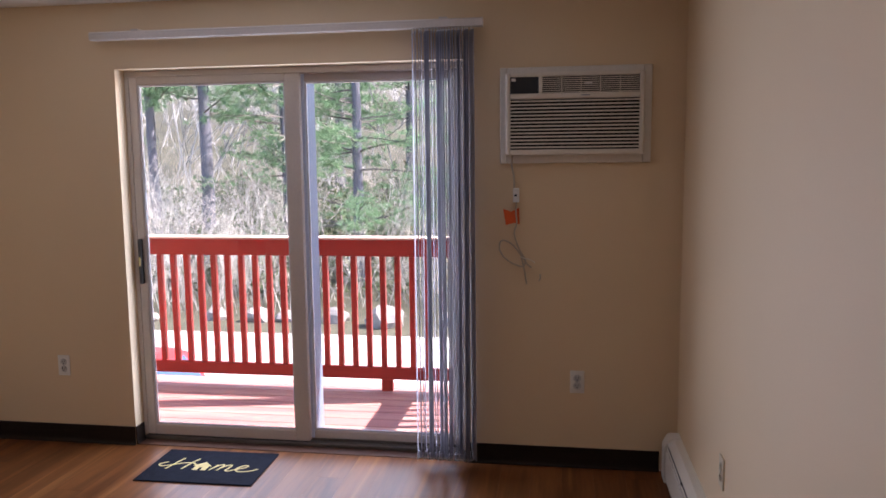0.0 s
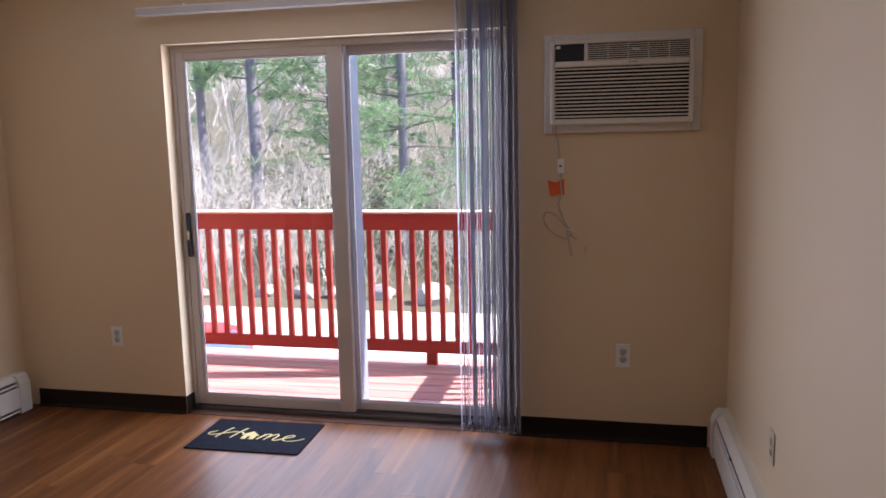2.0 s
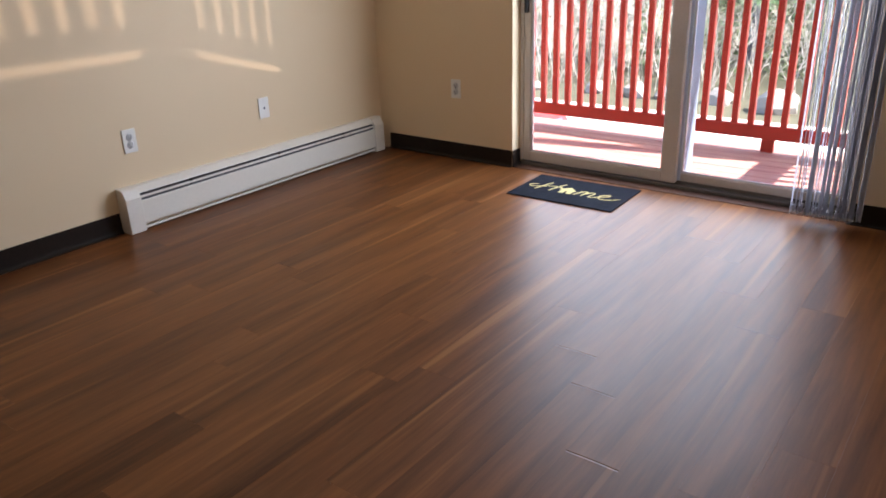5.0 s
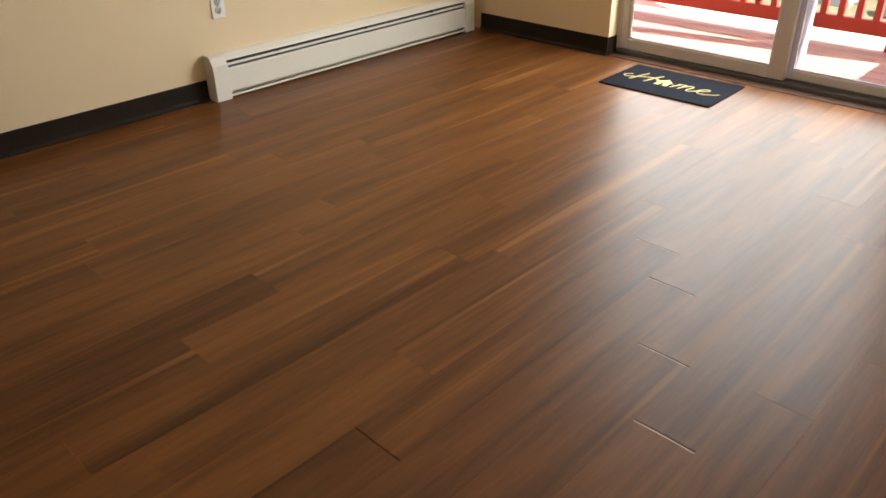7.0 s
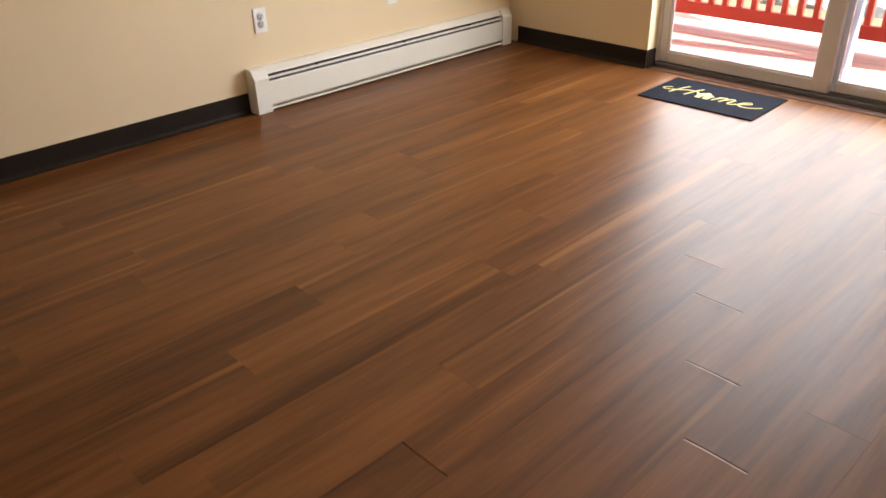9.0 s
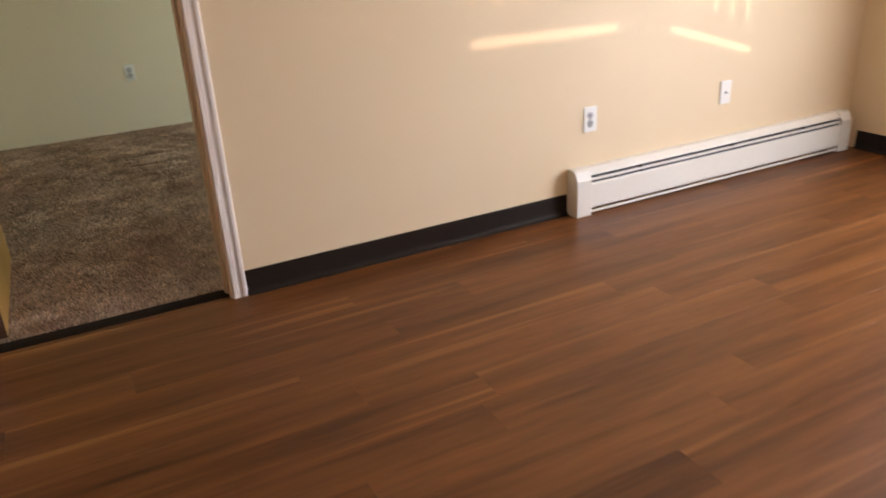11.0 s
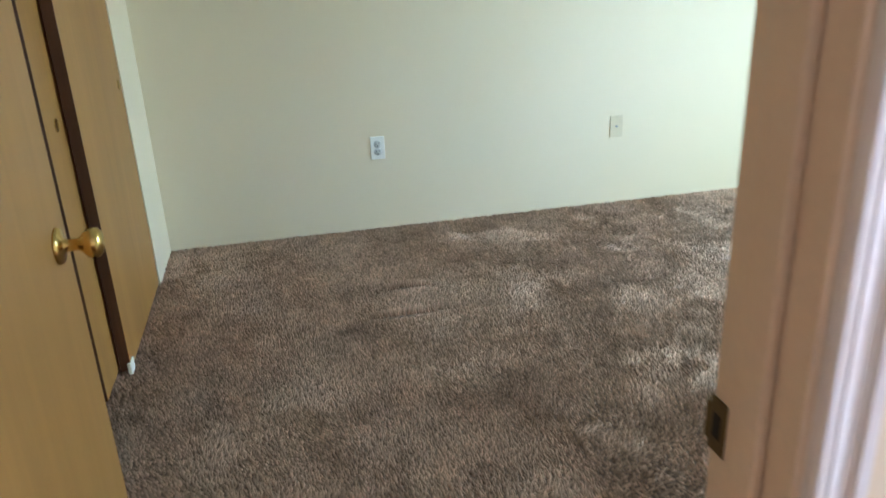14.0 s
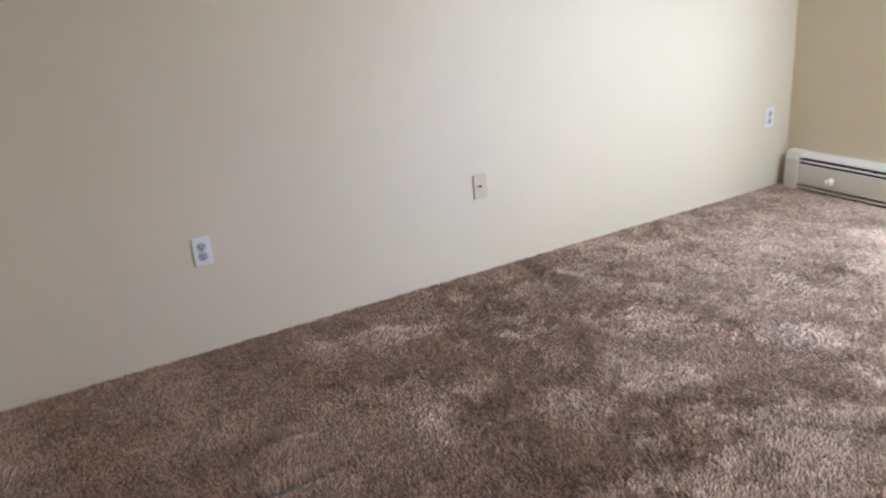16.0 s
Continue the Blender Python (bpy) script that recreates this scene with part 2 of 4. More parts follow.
M_BARK = mat("grey_pine_bark", (0.10, 0.105, 0.13), 0.9, vary=0.3, scale=4, fine=25, bump=0.7, bumpdist=0.04, stretch=(1, 1, 0.25))
M_TWIG = mat("pale_dry_twig", (0.46, 0.44, 0.40), 0.85, vary=0.55, island=True, bump=0)
M_TWIG2 = mat("grey_brown_twig", (0.30, 0.285, 0.26), 0.85, vary=0.35, island=True, bump=0)
M_TWIG3 = mat("warm_tan_twig", (0.60, 0.46, 0.28), 0.85, vary=0.3, island=True, bump=0)
M_NEEDLE = leafy("pine_needles", (0.14, 0.27, 0.14), vary=0.45, trans=0.5)
M_UNDER = leafy("evergreen_undergrowth", (0.055, 0.085, 0.035), vary=0.5, trans=0.3)
M_FARTWIG = mat("far_grey_twig", (0.31, 0.31, 0.31), 0.85, vary=0.3, island=True, bump=0)
M_ROOF = mat("dark_soffit", (0.4, 0.38, 0.35), 0.8, vary=0.1, bump=0.02)
M_CARGLASS = mat("dark_blue_car_glass", (0.03, 0.06, 0.12), 0.08, vary=0.05, bump=0)
M_CARRED = mat("red_car_paint", (0.55, 0.03, 0.03), 0.3, vary=0.05, bump=0)
M_TYRE = mat("black_tyre", (0.02, 0.02, 0.02), 0.8, vary=0.1, bump=0.05)
# white sash stile with blue skylight put into its colour
M_FIXED = mat("skylight_blue_sash", (0.60, 0.68, 0.82), 0.4, vary=0.05, scale=5, fine=80, bump=0.02)


def blind_material():
    m = mat("grey_vinyl_blind", (0.56, 0.55, 0.60), 0.38, vary=0.07, scale=8, fine=90, bump=0.02)
    n, ln = m.node_tree.nodes, m.node_tree.links
    b = n["Principled BSDF"]
    t, mx = n.new("ShaderNodeBsdfTranslucent"), n.new("ShaderNodeMixShader")
    t.inputs["Color"].default_value = (0.56, 0.56, 0.64, 1)
    mx.inputs[0].default_value = 0.3
    ln.new(b.outputs[0], mx.inputs[1])
    ln.new(t.outputs[0], mx.inputs[2])
    ln.new(mx.outputs[0], n["Material Output"].inputs["Surface"])
    return m


M_BLIND = blind_material()


# ---------------------------------------------------------------- mesh helpers
def box(bm, x0, x1, y0, y1, z0, z1, bevel=0.0, m=None, seg=1):
    """A box into bm, its edges rounded by bevel."""
    vs = [bm.verts.new(((x0, x1)[i & 1], (y0, y1)[i >> 1 & 1], (z0, z1)[i >> 2 & 1])) for i in range(8)]
    fs = [bm.faces.new([vs[i] for i in q]) for q in ((0, 2, 3, 1), (4, 5, 7, 6), (0, 1, 5, 4), (2, 6, 7, 3), (0, 4, 6, 2), (1, 3, 7, 5))]
    if bevel:
        es = list({e for f in fs for e in f.edges})
        r = bmesh.ops.bevel(bm, geom=es, offset=bevel, segments=seg, affect="EDGES", profile=0.5)
        vs = list({v for v in (set(vs) | set(r["verts"])) if v.is_valid})
    if m is not None:
        bmesh.ops.transform(bm, matrix=m, verts=[v for v in vs if v.is_valid])
    return bm


def B(x0, x1, y0, y1, z0, z1, bevel=0.0, seg=1):
    return box(bmesh.new(), x0, x1, y0, y1, z0, z1, bevel, None, seg)


def lathe(profile, n=24, axis="z", at=(0, 0, 0)):
    """A turned shape: profile is (radius, height) from one end to the other."""
    bm = bmesh.new()
    rings = []
    for r, h in profile:
        ring = []
        for i in range(n):
            a = 2 * math.pi * i / n
            p = (r * math.cos(a), r * math.sin(a), h)
            p = {"z": p, "y": (p[0], p[2], p[1]), "x": (p[2], p[0], p[1])}[axis]
            ring.append(bm.verts.new(Vector(p) + Vector(at)))
        rings.append(ring)
    for a, b in zip(rings, rings[1:]):
        for i in range(n):
            bm.faces.new((a[i], a[(i + 1) % n], b[(i + 1) % n], b[i]))
    bm.faces.new(rings[0])
    bm.faces.new(rings[-1])
    bmesh.ops.recalc_face_normals(bm, faces=bm.faces)
    for f in bm.faces:
        f.smooth = len(f.verts) == 4
    return bm


def extrude_profile(pts, length, place):
    """A closed 2D profile (u, v) drawn out along w; place maps (u, v, w) to the world."""
    bm = bmesh.new()
    a = [bm.verts.new(place(u, v, 0.0)) for u, v in pts]
    b = [bm.verts.new(place(u, v, length)) for u, v in pts]
    k = len(pts)
    for i in range(k):
        bm.faces.new((a[i], a[(i + 1) % k], b[(i + 1) % k], b[i]))
    bm.faces.new(a)
    bm.faces.new(b)
    bmesh.ops.recalc_face_normals(bm, faces=bm.faces)
    return bm


def tube(points, r, sides=8):
    """A round cord or rod through the points."""
    bm = bmesh.new()
    pts = [Vector(p) for p in points]
    rings = []
    for i, p in enumerate(pts):
        d = (pts[min(i + 1, len(pts) - 1)] - pts[max(i - 1, 0)]).normalized()
        u = d.orthogonal().normalized()
        v = d.cross(u)
        if rings and u.dot(lastu) < 0:
            u, v = -u, -v
        if rings:
            u = (lastu - d * lastu.dot(d)).normalized()
            v = d.cross(u)
        lastu = u
        rr = r[i] if isinstance(r, (list, tuple)) else r
        rings.append([bm.verts.new(p + (u * math.cos(2 * math.pi * k / sides) + v * math.sin(2 * math.pi * k / sides)) * rr) for k in range(sides)])
    for a, b in zip(rings, rings[1:]):
        for k in range(sides):
            f = bm.faces.new((a[k], a[(k + 1) % sides], b[(k + 1) % sides], b[k]))
            f.smooth = True
    bm.faces.new(rings[0])
    bm.faces.new(rings[-1])
    bmesh.ops.recalc_face_normals(bm, faces=bm.faces)
    return bm


def smooth_path(points, n=8):
    """Catmull-Rom through the points."""
    p = [Vector(q) for q in points]
    p = [2 * p[0] - p[1], *p, 2 * p[-1] - p[-2]]
    out = []
    for i in range(1, len(p) - 2):
        for k in range(n):
            t = k / n
            out.append(0.5 * (2 * p[i] + (p[i + 1] - p[i - 1]) * t + (2 * p[i - 1] - 5 * p[i] + 4 * p[i + 1] - p[i + 2]) * t * t
                              + (3 * p[i] - p[i - 1] - 3 * p[i + 1] + p[i + 2]) * t ** 3))
    return out + [p[-2]]


def mesh_of(name, bm, material):
    me = bpy.data.meshes.new(name)
    bm.normal_update()
    bm.to_mesh(me)
    bm.free()
    me.materials.append(material)
    return me


def part(name, bm, material, parent=None, label=""):
    """Links a bmesh as one mesh object, under parent if given."""
    ob = new(name, mesh_of(name, bm, material))
    if parent:
        ob.parent = parent
    return tagged(ob, label)


def thing(name, label, category, group="", at=(0, 0, 0), rz=0.0):
    """An empty at a thing's base, whose parts are its children."""
    e = new(name)
    e.matrix_world = pose(*at, 0, 0, rz)
    e.empty_display_size = 0.05
    return tagged(e, label, category, group)


def structure(name, bm, material, label="", category=""):
    return tagged(part(name, bm, material), label, category, kind="structure")


# ---------------------------------------------------------------- measures of the place
EAST, WEST = 3.97, 0.0          # living room walls
SOUTH = -6.6
CEIL = 2.40
WALL_W = 0.115                  # partition between living room and bedroom
BED_W, BED_S = -3.30, -4.54    # bedroom's far wall and closet wall
DOOR_S, DOOR_N, DOOR_H = -4.408, -3.571, 2.04   # bedroom doorway
SL_L, SL_R, SL_T = 1.047, 2.905, 2.06           # sliding door opening
NT = 0.20                       # outer wall thickness
F_IN = 0.083                    # depth of the reveal inside the sliding door
BWX0, BWX1, BWZ0, BWZ1 = -2.15, -0.75, 0.95, 2.05

# ---------------------------------------------------------------- structure
bm = bmesh.new()
box(bm, WEST - WALL_W / 2, SL_L, 0, NT, 0, CEIL)
box(bm, SL_R, EAST + 0.12, 0, NT, 0, CEIL)
box(bm, SL_L, SL_R, 0, NT, SL_T, CEIL)
box(bm, SL_L, SL_R, 0.0, NT, -0.25, -0.012)
structure("wall_north", bm, M_WALL, "cream painted outer wall around the sliding door", "wall")
structure("wall_east", B(EAST, EAST + 0.12, SOUTH, 0, 0, CEIL), M_WALL, "cream painted side wall", "wall")
structure("wall_south", B(WEST, EAST, SOUTH - 0.12, SOUTH, 0, CEIL), M_WALL, "cream painted back wall", "wall")
HALF = WALL_W / 2
bm = bmesh.new()
box(bm, -HALF, WEST, DOOR_N + 0.02, 0, 0, CEIL)
box(bm, -HALF, WEST, SOUTH - 0.12, DOOR_S - 0.02, 0, CEIL)
box(bm, -HALF, WEST, DOOR_S - 0.02, DOOR_N + 0.02, DOOR_H + 0.02, CEIL)
structure("wall_west", bm, M_WALL, "cream painted partition with the bedroom doorway", "wall")
bm = bmesh.new()
box(bm, -WALL_W, -HALF, DOOR_N + 0.02, 0, 0, CEIL)
box(bm, -WALL_W, -HALF, BED_S - 0.8, DOOR_S - 0.02, 0, CEIL)
box(bm, -WALL_W, -HALF, DOOR_S - 0.02, DOOR_N + 0.02, DOOR_H + 0.02, CEIL)
structure("bedroom_wall_east", bm, M_BEDWALL, "pale cream partition on the bedroom side", "wall")
structure("bedroom_wall_west", B(BED_W - 0.12, BED_W, BED_S - 0.8, NT, 0, CEIL), M_BEDWALL, "long pale cream bedroom wall with outlets", "wall")
bm = bmesh.new()
box(bm, BED_W, BWX0, 0, NT, 0, CEIL)
box(bm, BWX1, -HALF, 0, NT, 0, CEIL)
box(bm, BWX0, BWX1, 0, NT, 0, BWZ0)
box(bm, BWX0, BWX1, 0, NT, BWZ1, CEIL)
structure("bedroom_wall_north", bm, M_BEDWALL, "pale cream outer bedroom wall under the window", "wall")
CL0, CL1 = -2.865, -1.28      # closet opening
bm = bmesh.new()
box(bm, BED_W, CL0, BED_S - 0.1, BED_S, 0, CEIL)
box(bm, CL1, -WALL_W, BED_S - 0.1, BED_S, 0, CEIL)
box(bm, CL0, CL1, BED_S - 0.1, BED_S, 2.04, CEIL)
structure("bedroom_wall_south", bm, M_BEDWALL, "pale wall around the closet opening", "wall")
structure("closet_wall_back", B(BED_W, -WALL_W, BED_S - 0.8, BED_S - 0.7, 0, CEIL), M_BEDWALL, "back wall of the dark closet", "wall")
structure("ceiling", B(-WALL_W, EAST + 0.12, SOUTH - 0.12, NT, CEIL, CEIL + 0.15), M_CEIL, "white textured living room ceiling", "ceiling")
structure("bedroom_ceiling", B(BED_W - 0.12, -WALL_W, BED_S - 0.8, NT, CEIL, CEIL + 0.15), M_CEIL, "white textured bedroom ceiling", "ceiling")
floor = structure("floor", B(-0.03, EAST, SOUTH, 0.0, -0.12, -0.004), M_SUB, "walnut-brown vinyl plank floor of the living room", "floor")
carpet = structure("carpet", B(BED_W, -0.095, BED_S - 0.7, 0, -0.12, 0.0), M_CARPET, "taupe-brown cut pile bedroom carpet", "carpet")

# dark strip between plank floor and carpet
pts = [(0.0, 0.0), (0.004, 0.006), (0.02, 0.009), (0.05, 0.009), (0.066, 0.006), (0.07, 0.0)]
structure("threshold_trim", extrude_profile(pts, DOOR_N - DOOR_S, lambda u, v, w: (-0.095 + u, DOOR_S + w, v)), M_STRIP, "dark brown transition strip in the doorway", "trim")


# ---- skirting
def cove(name, a, b, inward):
    """Vinyl cove base from a to b on the floor, with its curved toe turned inward."""
    a, b, inn = Vector((*a, 0)), Vector((*b, 0)), Vector((*inward, 0))
    d = b - a
    pts = [(0, 0), (0.019, 0.0), (0.0195, 0.003), (0.013, 0.0065), (0.0085, 0.011), (0.0058, 0.018), (0.0046, 0.028), (0.004, 0.09), (0.0035, 0.100), (0.001, 0.102), (0, 0.102)]
    bm = extrude_profile(pts, 1.0, lambda u, v, w: a + d * w + inn * u + Vector((0, 0, v)))
    return structure(name, bm, M_COVE, "dark brown vinyl cove base", "baseboard")


cove("baseboard", (0.075, 0), (SL_L - 0.002, 0), (0, -1))
cove("baseboard", (SL_L, 0.0), (SL_L, F_IN), (1, 0))
cove("baseboard", (SL_R + 0.002, 0), (EAST - 0.085, 0), (0, -1))
cove("baseboard", (0, -1.975), (0, DOOR_N + 0.067), (1, 0))
cove("baseboard", (0, DOOR_S - 0.067), (0, SOUTH), (1, 0))
cove("baseboard", (EAST, -2.6), (EAST, SOUTH), (-1, 0))


# ---- doorway: jamb, stops, fluted casing
def casing_profile(w=0.058):
    """Moulded casing in three bands parted by two narrow grooves: u across the width, v its thickness."""
    pts = [(0, 0)]
    for i in range(49):
        s = i / 48
        v = 0.013
        if s < 0.10:
            v = 0.007 + 0.006 * math.sin(s / 0.10 * math.pi / 2)
        elif s > 0.90:
            v = 0.009 + 0.005 * math.sin((1 - s) / 0.10 * math.pi / 2)
        elif 0.30 < s < 0.64:
            v = 0.0125 - 0.0025 * math.sin((s - 0.30) / 0.34 * math.pi)
        elif s >= 0.64:
            v = 0.015
        for c, half, depth in ((0.27, 0.045, 0.0024), (0.66, 0.045, 0.0024)):
            q = (s - c) / half
            if abs(q) < 1:
                v -= depth * math.cos(q * math.pi / 2)
        pts.append((w * s, v))
    pts.append((w, 0))
    return pts


door_frame = tagged(thing("door_1", "white painted doorway with fluted casing into the bedroom", "doorway"), kind="structure")
CP = casing_profile()
for yy, sgn in ((DOOR_N + 0.008, 1), (DOOR_S - 0.008, -1)):
    part("casing", extrude_profile(CP, DOOR_H + 0.008, lambda u, v, w: (v, yy + sgn * u, w)), M_TRIM, door_frame, "white fluted door casing")
    part("casing", extrude_profile(CP, DOOR_H + 0.008, lambda u, v, w: (-WALL_W - v, yy + sgn * u, w)), M_TRIM, door_frame, "white fluted door casing")
part("casing", extrude_profile(CP, DOOR_N - DOOR_S + 0.016, lambda u, v, w: (v, DOOR_S - 0.008 + w, DOOR_H + 0.008 + u)), M_TRIM, door_frame, "white fluted door casing")
part("casing", extrude_profile(CP, DOOR_N - DOOR_S + 0.016, lambda u, v, w: (-WALL_W - v, DOOR_S - 0.008 + w, DOOR_H + 0.008 + u)), M_TRIM, door_frame, "white fluted door casing")
part("jamb", B(-WALL_W - 0.002, 0.002, DOOR_N, DOOR_N + 0.02, 0, DOOR_H, 0.002), M_JAMB, door_frame, "cream painted jamb")
part("jamb", B(-WALL_W - 0.002, 0.002, DOOR_S - 0.02, DOOR_S, 0, DOOR_H, 0.002), M_JAMB, door_frame, "cream painted jamb")
part("head_jamb", B(-WALL_W - 0.002, 0.002, DOOR_S - 0.02, DOOR_N + 0.02, DOOR_H, DOOR_H + 0.02, 0.002), M_JAMB, door_frame)
part("door_stop", B(-0.068, -0.034, DOOR_N - 0.011, DOOR_N, 0.009, DOOR_H, 0.003), M_JAMB, door_frame)
# dark colour here stands for the shadow in the hinge gap
part("hinge_stop", B(-0.108, -0.034, DOOR_S, DOOR_S + 0.024, 0.009, DOOR_H, 0.003), M_EDGE, door_frame, "enlarged hinge-side stop, dark brown for shade in the gap")
strike = part("strike_plate", B(-0.118, -0.092, DOOR_N - 0.0022, DOOR_N, 0.868, 0.926, 0.0008), M_STRIKE, door_frame, "worn brass strike plate")
lip = [(-0.118, -0.0022), (-0.123, -0.0030), (-0.129, 0.0015), (-0.130, 0.0030), (-0.1275, 0.0030), (-0.122, -0.0005), (-0.118, 0.0)]
part("lip", extrude_profile(lip, 0.040, lambda u, v, w: (u, DOOR_N + v, 0.877 + w)), M_STRIKE, strike)
# thin black tab on the plate stands for the shade in its hole
part("latch_hole_shade", B(-0.112, -0.099, DOOR_N - 0.0026, DOOR_N - 0.0021, 0.884, 0.910), M_DARK, strike)

# ---- bedroom door, open
DW, DT = 0.86, 0.035
bdoor = thing("bedroom_door", "honey oak flush door standing open into the bedroom", "door", at=(-0.112, DOOR_S + 0.029, 0.0), rz=-0.3)
part("leaf", B(-DW + 0.0015, -0.0035, 0.0, DT, 0.015, 2.03, 0.0012), M_OAK, bdoor)
part("edge_band", B(-0.0035, 0.0, 0.0, DT, 0.015, 2.03, 0.0008), M_EDGE, bdoor, "dark brown door edge")
part("edge_band", B(-DW, -DW + 0.0015, 0.0, DT, 0.015, 2.03, 0.0005), M_EDGE, bdoor, "dark brown door edge")
KX, KZ = -DW + 0.063, 0.882
for side in (1, -1):
    y0 = DT if side > 0 else 0.0
    prof = [(0.033, 0.0), (0.033, 0.003), (0.030, 0.007), (0.014, 0.010), (0.011, 0.016), (0.011, 0.034), (0.016, 0.040), (0.0245, 0.048), (0.0275, 0.057), (0.026, 0.066), (0.020, 0.072), (0.008, 0.075)]
    if side < 0:
        prof = [(r, h * 0.8) for r, h in prof]
    part("knob", lathe([(r, side * h) for r, h in prof], 28, "y", (KX, y0, KZ)), M_BRASS, bdoor, "polished brass round knob")
part("latch_plate", B(-DW - 0.0018, -DW, DT / 2 - 0.012, DT / 2 + 0.012, KZ - 0.028, KZ + 0.028, 0.0006), M_BRASS_DULL, bdoor)
for hz in (0.31, 1.06, 1.80):
    hg = part("hinge", B(-0.0002, 0.0022, 0.001, DT - 0.001, hz - 0.045, hz + 0.045, 0.0008), M_BRASS_DULL, bdoor, "brass butt hinge with rounded leaf")
    part("pin", lathe([(0.0035, -0.048), (0.0055, -0.045), (0.0055, 0.045), (0.0035, 0.05)], 12, "z", (0.006, -0.002, hz)), M_BRASS_DULL, hg)
    for k in (-0.03, 0.0, 0.03):
        part("screw", lathe([(0.004, 0.0022), (0.0036, 0.0030), (0.001, 0.0028)], 10, "x", (0, DT * (0.36 if k else 0.7), hz + k)), M_BRASS_DULL, hg)


# ---- closet sliding doors
def closet_door(x0, x1, y1, pull_x, guide):
    c = thing("closet_door", "honey oak sliding closet door with brass cup pull", "closet door", "sliding closet doors", at=((x0 + x1) / 2, y1 - 0.0175, 0.0))
    hw = (x1 - x0) / 2
    part("panel", B(-hw + 0.002, hw - 0.002, -0.0175, 0.0175, 0.02, 2.02, 0.0012), M_OAK, c)
    for s in (-1, 1):
        part("edge_band", B(min(s * hw, s * (hw - 0.002)), max(s * hw, s * (hw - 0.002)), -0.0175, 0.0175, 0.02, 2.02, 0.0006), M_EDGE, c, "dark brown door edge")
    px = pull_x - (x0 + x1) / 2
    part("cup_pull", lathe([(0.021, 0.0176), (0.021, 0.0192), (0.0175, 0.0192), (0.0155, 0.0182), (0.012, 0.0178), (0.002, 0.0177)], 20, "y", (px, 0, 0.90)), M_BRASS, c, "round brass finger pull")
    if guide:
        part("floor_guide", B(hw - 0.05, hw + 0.01, 0.008, 0.0215, 0.003, 0.05, 0.003), M_PLATE, c, "small white plastic floor guide")


closet_door(CL0 + 0.004, -2.072, BED_S - 0.004, -2.81, True)
closet_door(-2.68, -1.878, BED_S - 0.048, -2.0, False)
structure("closet_track", B(CL0, CL1, BED_S - 0.095, BED_S - 0.002, 2.025, 2.04), M_TRIM, "white closet door track", "track")

# ---- sliding glass door
slider = tagged(thing("door_2", "white sliding glass patio door, closed, with dark handle", "sliding door"), kind="structure")
F0 = 0.085
part("frame_head", B(SL_L, SL_R, F0, F0 + 0.10, SL_T - 0.035, SL_T, 0.003), M_ALU, slider)
part("frame_jamb", B(SL_L, SL_L + 0.022, F0, F0 + 0.10, 0.03, SL_T - 0.035, 0.003), M_ALU, slider)
part("frame_jamb", B(SL_R - 0.022, SL_R, F0, F0 + 0.10, 0.03, SL_T - 0.035, 0.003), M_ALU, slider)
part("threshold", B(SL_L, SL_R, 0.0, F0 - 0.002, -0.012, 0.004, 0.002), M_EDGE, slider, "dark brown wooden threshold board")
bm = B(SL_L, SL_R, F0, F0 + 0.14, -0.012, 0.022, 0.003)
box(bm, SL_L, SL_R, F0 + 0.045, F0 + 0.052, 0.022, 0.035)
box(bm, SL_L, SL_R, F0 + 0.095, F0 + 0.102, 0.022, 0.035)
part("sill", bm, M_SILL, slider, "pale metal door sill with tracks")


def sash(x0, x1, gx0, gx1, y0, y1, gz0, gz1, z0, z1, name, paint):
    s = part(name, B(x0, gx0, y0, y1, z0, z1, 0.004), paint, slider)
    part("stile", B(gx1, x1, y0, y1, z0, z1, 0.004), M_ALU, s)
    part("rail", B(gx0, gx1, y0 + 0.001, y1 - 0.001, z0, gz0, 0.004), M_ALU, s)
    part("rail", B(gx0, gx1, y0 + 0.001, y1 - 0.001, gz1, z1, 0.004), M_ALU, s)
    bead = bmesh.new()
    for a in ((gx0, gx0 + 0.008, gz0, gz1), (gx1 - 0.008, gx1, gz0, gz1), (gx0 + 0.008, gx1 - 0.008, gz0, gz0 + 0.008), (gx0 + 0.008, gx1 - 0.008, gz1 - 0.008, gz1)):
        box(bead, a[0], a[1], y0 + 0.008, y1 - 0.008, a[2], a[3])
    part("glazing_bead", bead, M_ALU_OUT, s)
    g = part("pane", B(gx0 + 0.008, gx1 - 0.008, (y0 + y1) / 2 - 0.003, (y0 + y1) / 2 + 0.003, gz0 + 0.008, gz1 - 0.008), M_GLASS, s, "clear glass pane")
    g.visible_shadow = False
    return s


front = sash(SL_L + 0.023, 2.030, 1.117, 1.950, F0 + 0.004, F0 + 0.040, 0.088, 1.985, 0.030, 2.028, "sliding_sash", M_ALU)
sash(1.975, SL_R - 0.02, 2.040, 2.83, F0 + 0.056, F0 + 0.092, 0.075, 1.985, 0.030, 2.028, "fixed_sash", M_FIXED)
part("screen_post", B(2.000, 2.040, F0 + 0.0935, F0 + 0.23, 0.020, 2.04, 0.003), M_POST, slider, "grey post of the outer screen track, blue skylight in its colour")
hd = part("handle", B(SL_L + 0.036, SL_L + 0.056, F0 - 0.022, F0 + 0.005, 0.90, 1.15, 0.006, 2), M_BLACK, slider, "dark bronze pull handle")
part("latch", B(SL_L + 0.040, SL_L + 0.052, F0 - 0.027, F0 - 0.021, 1.0, 1.05, 0.002), M_BRASS_DULL, hd)

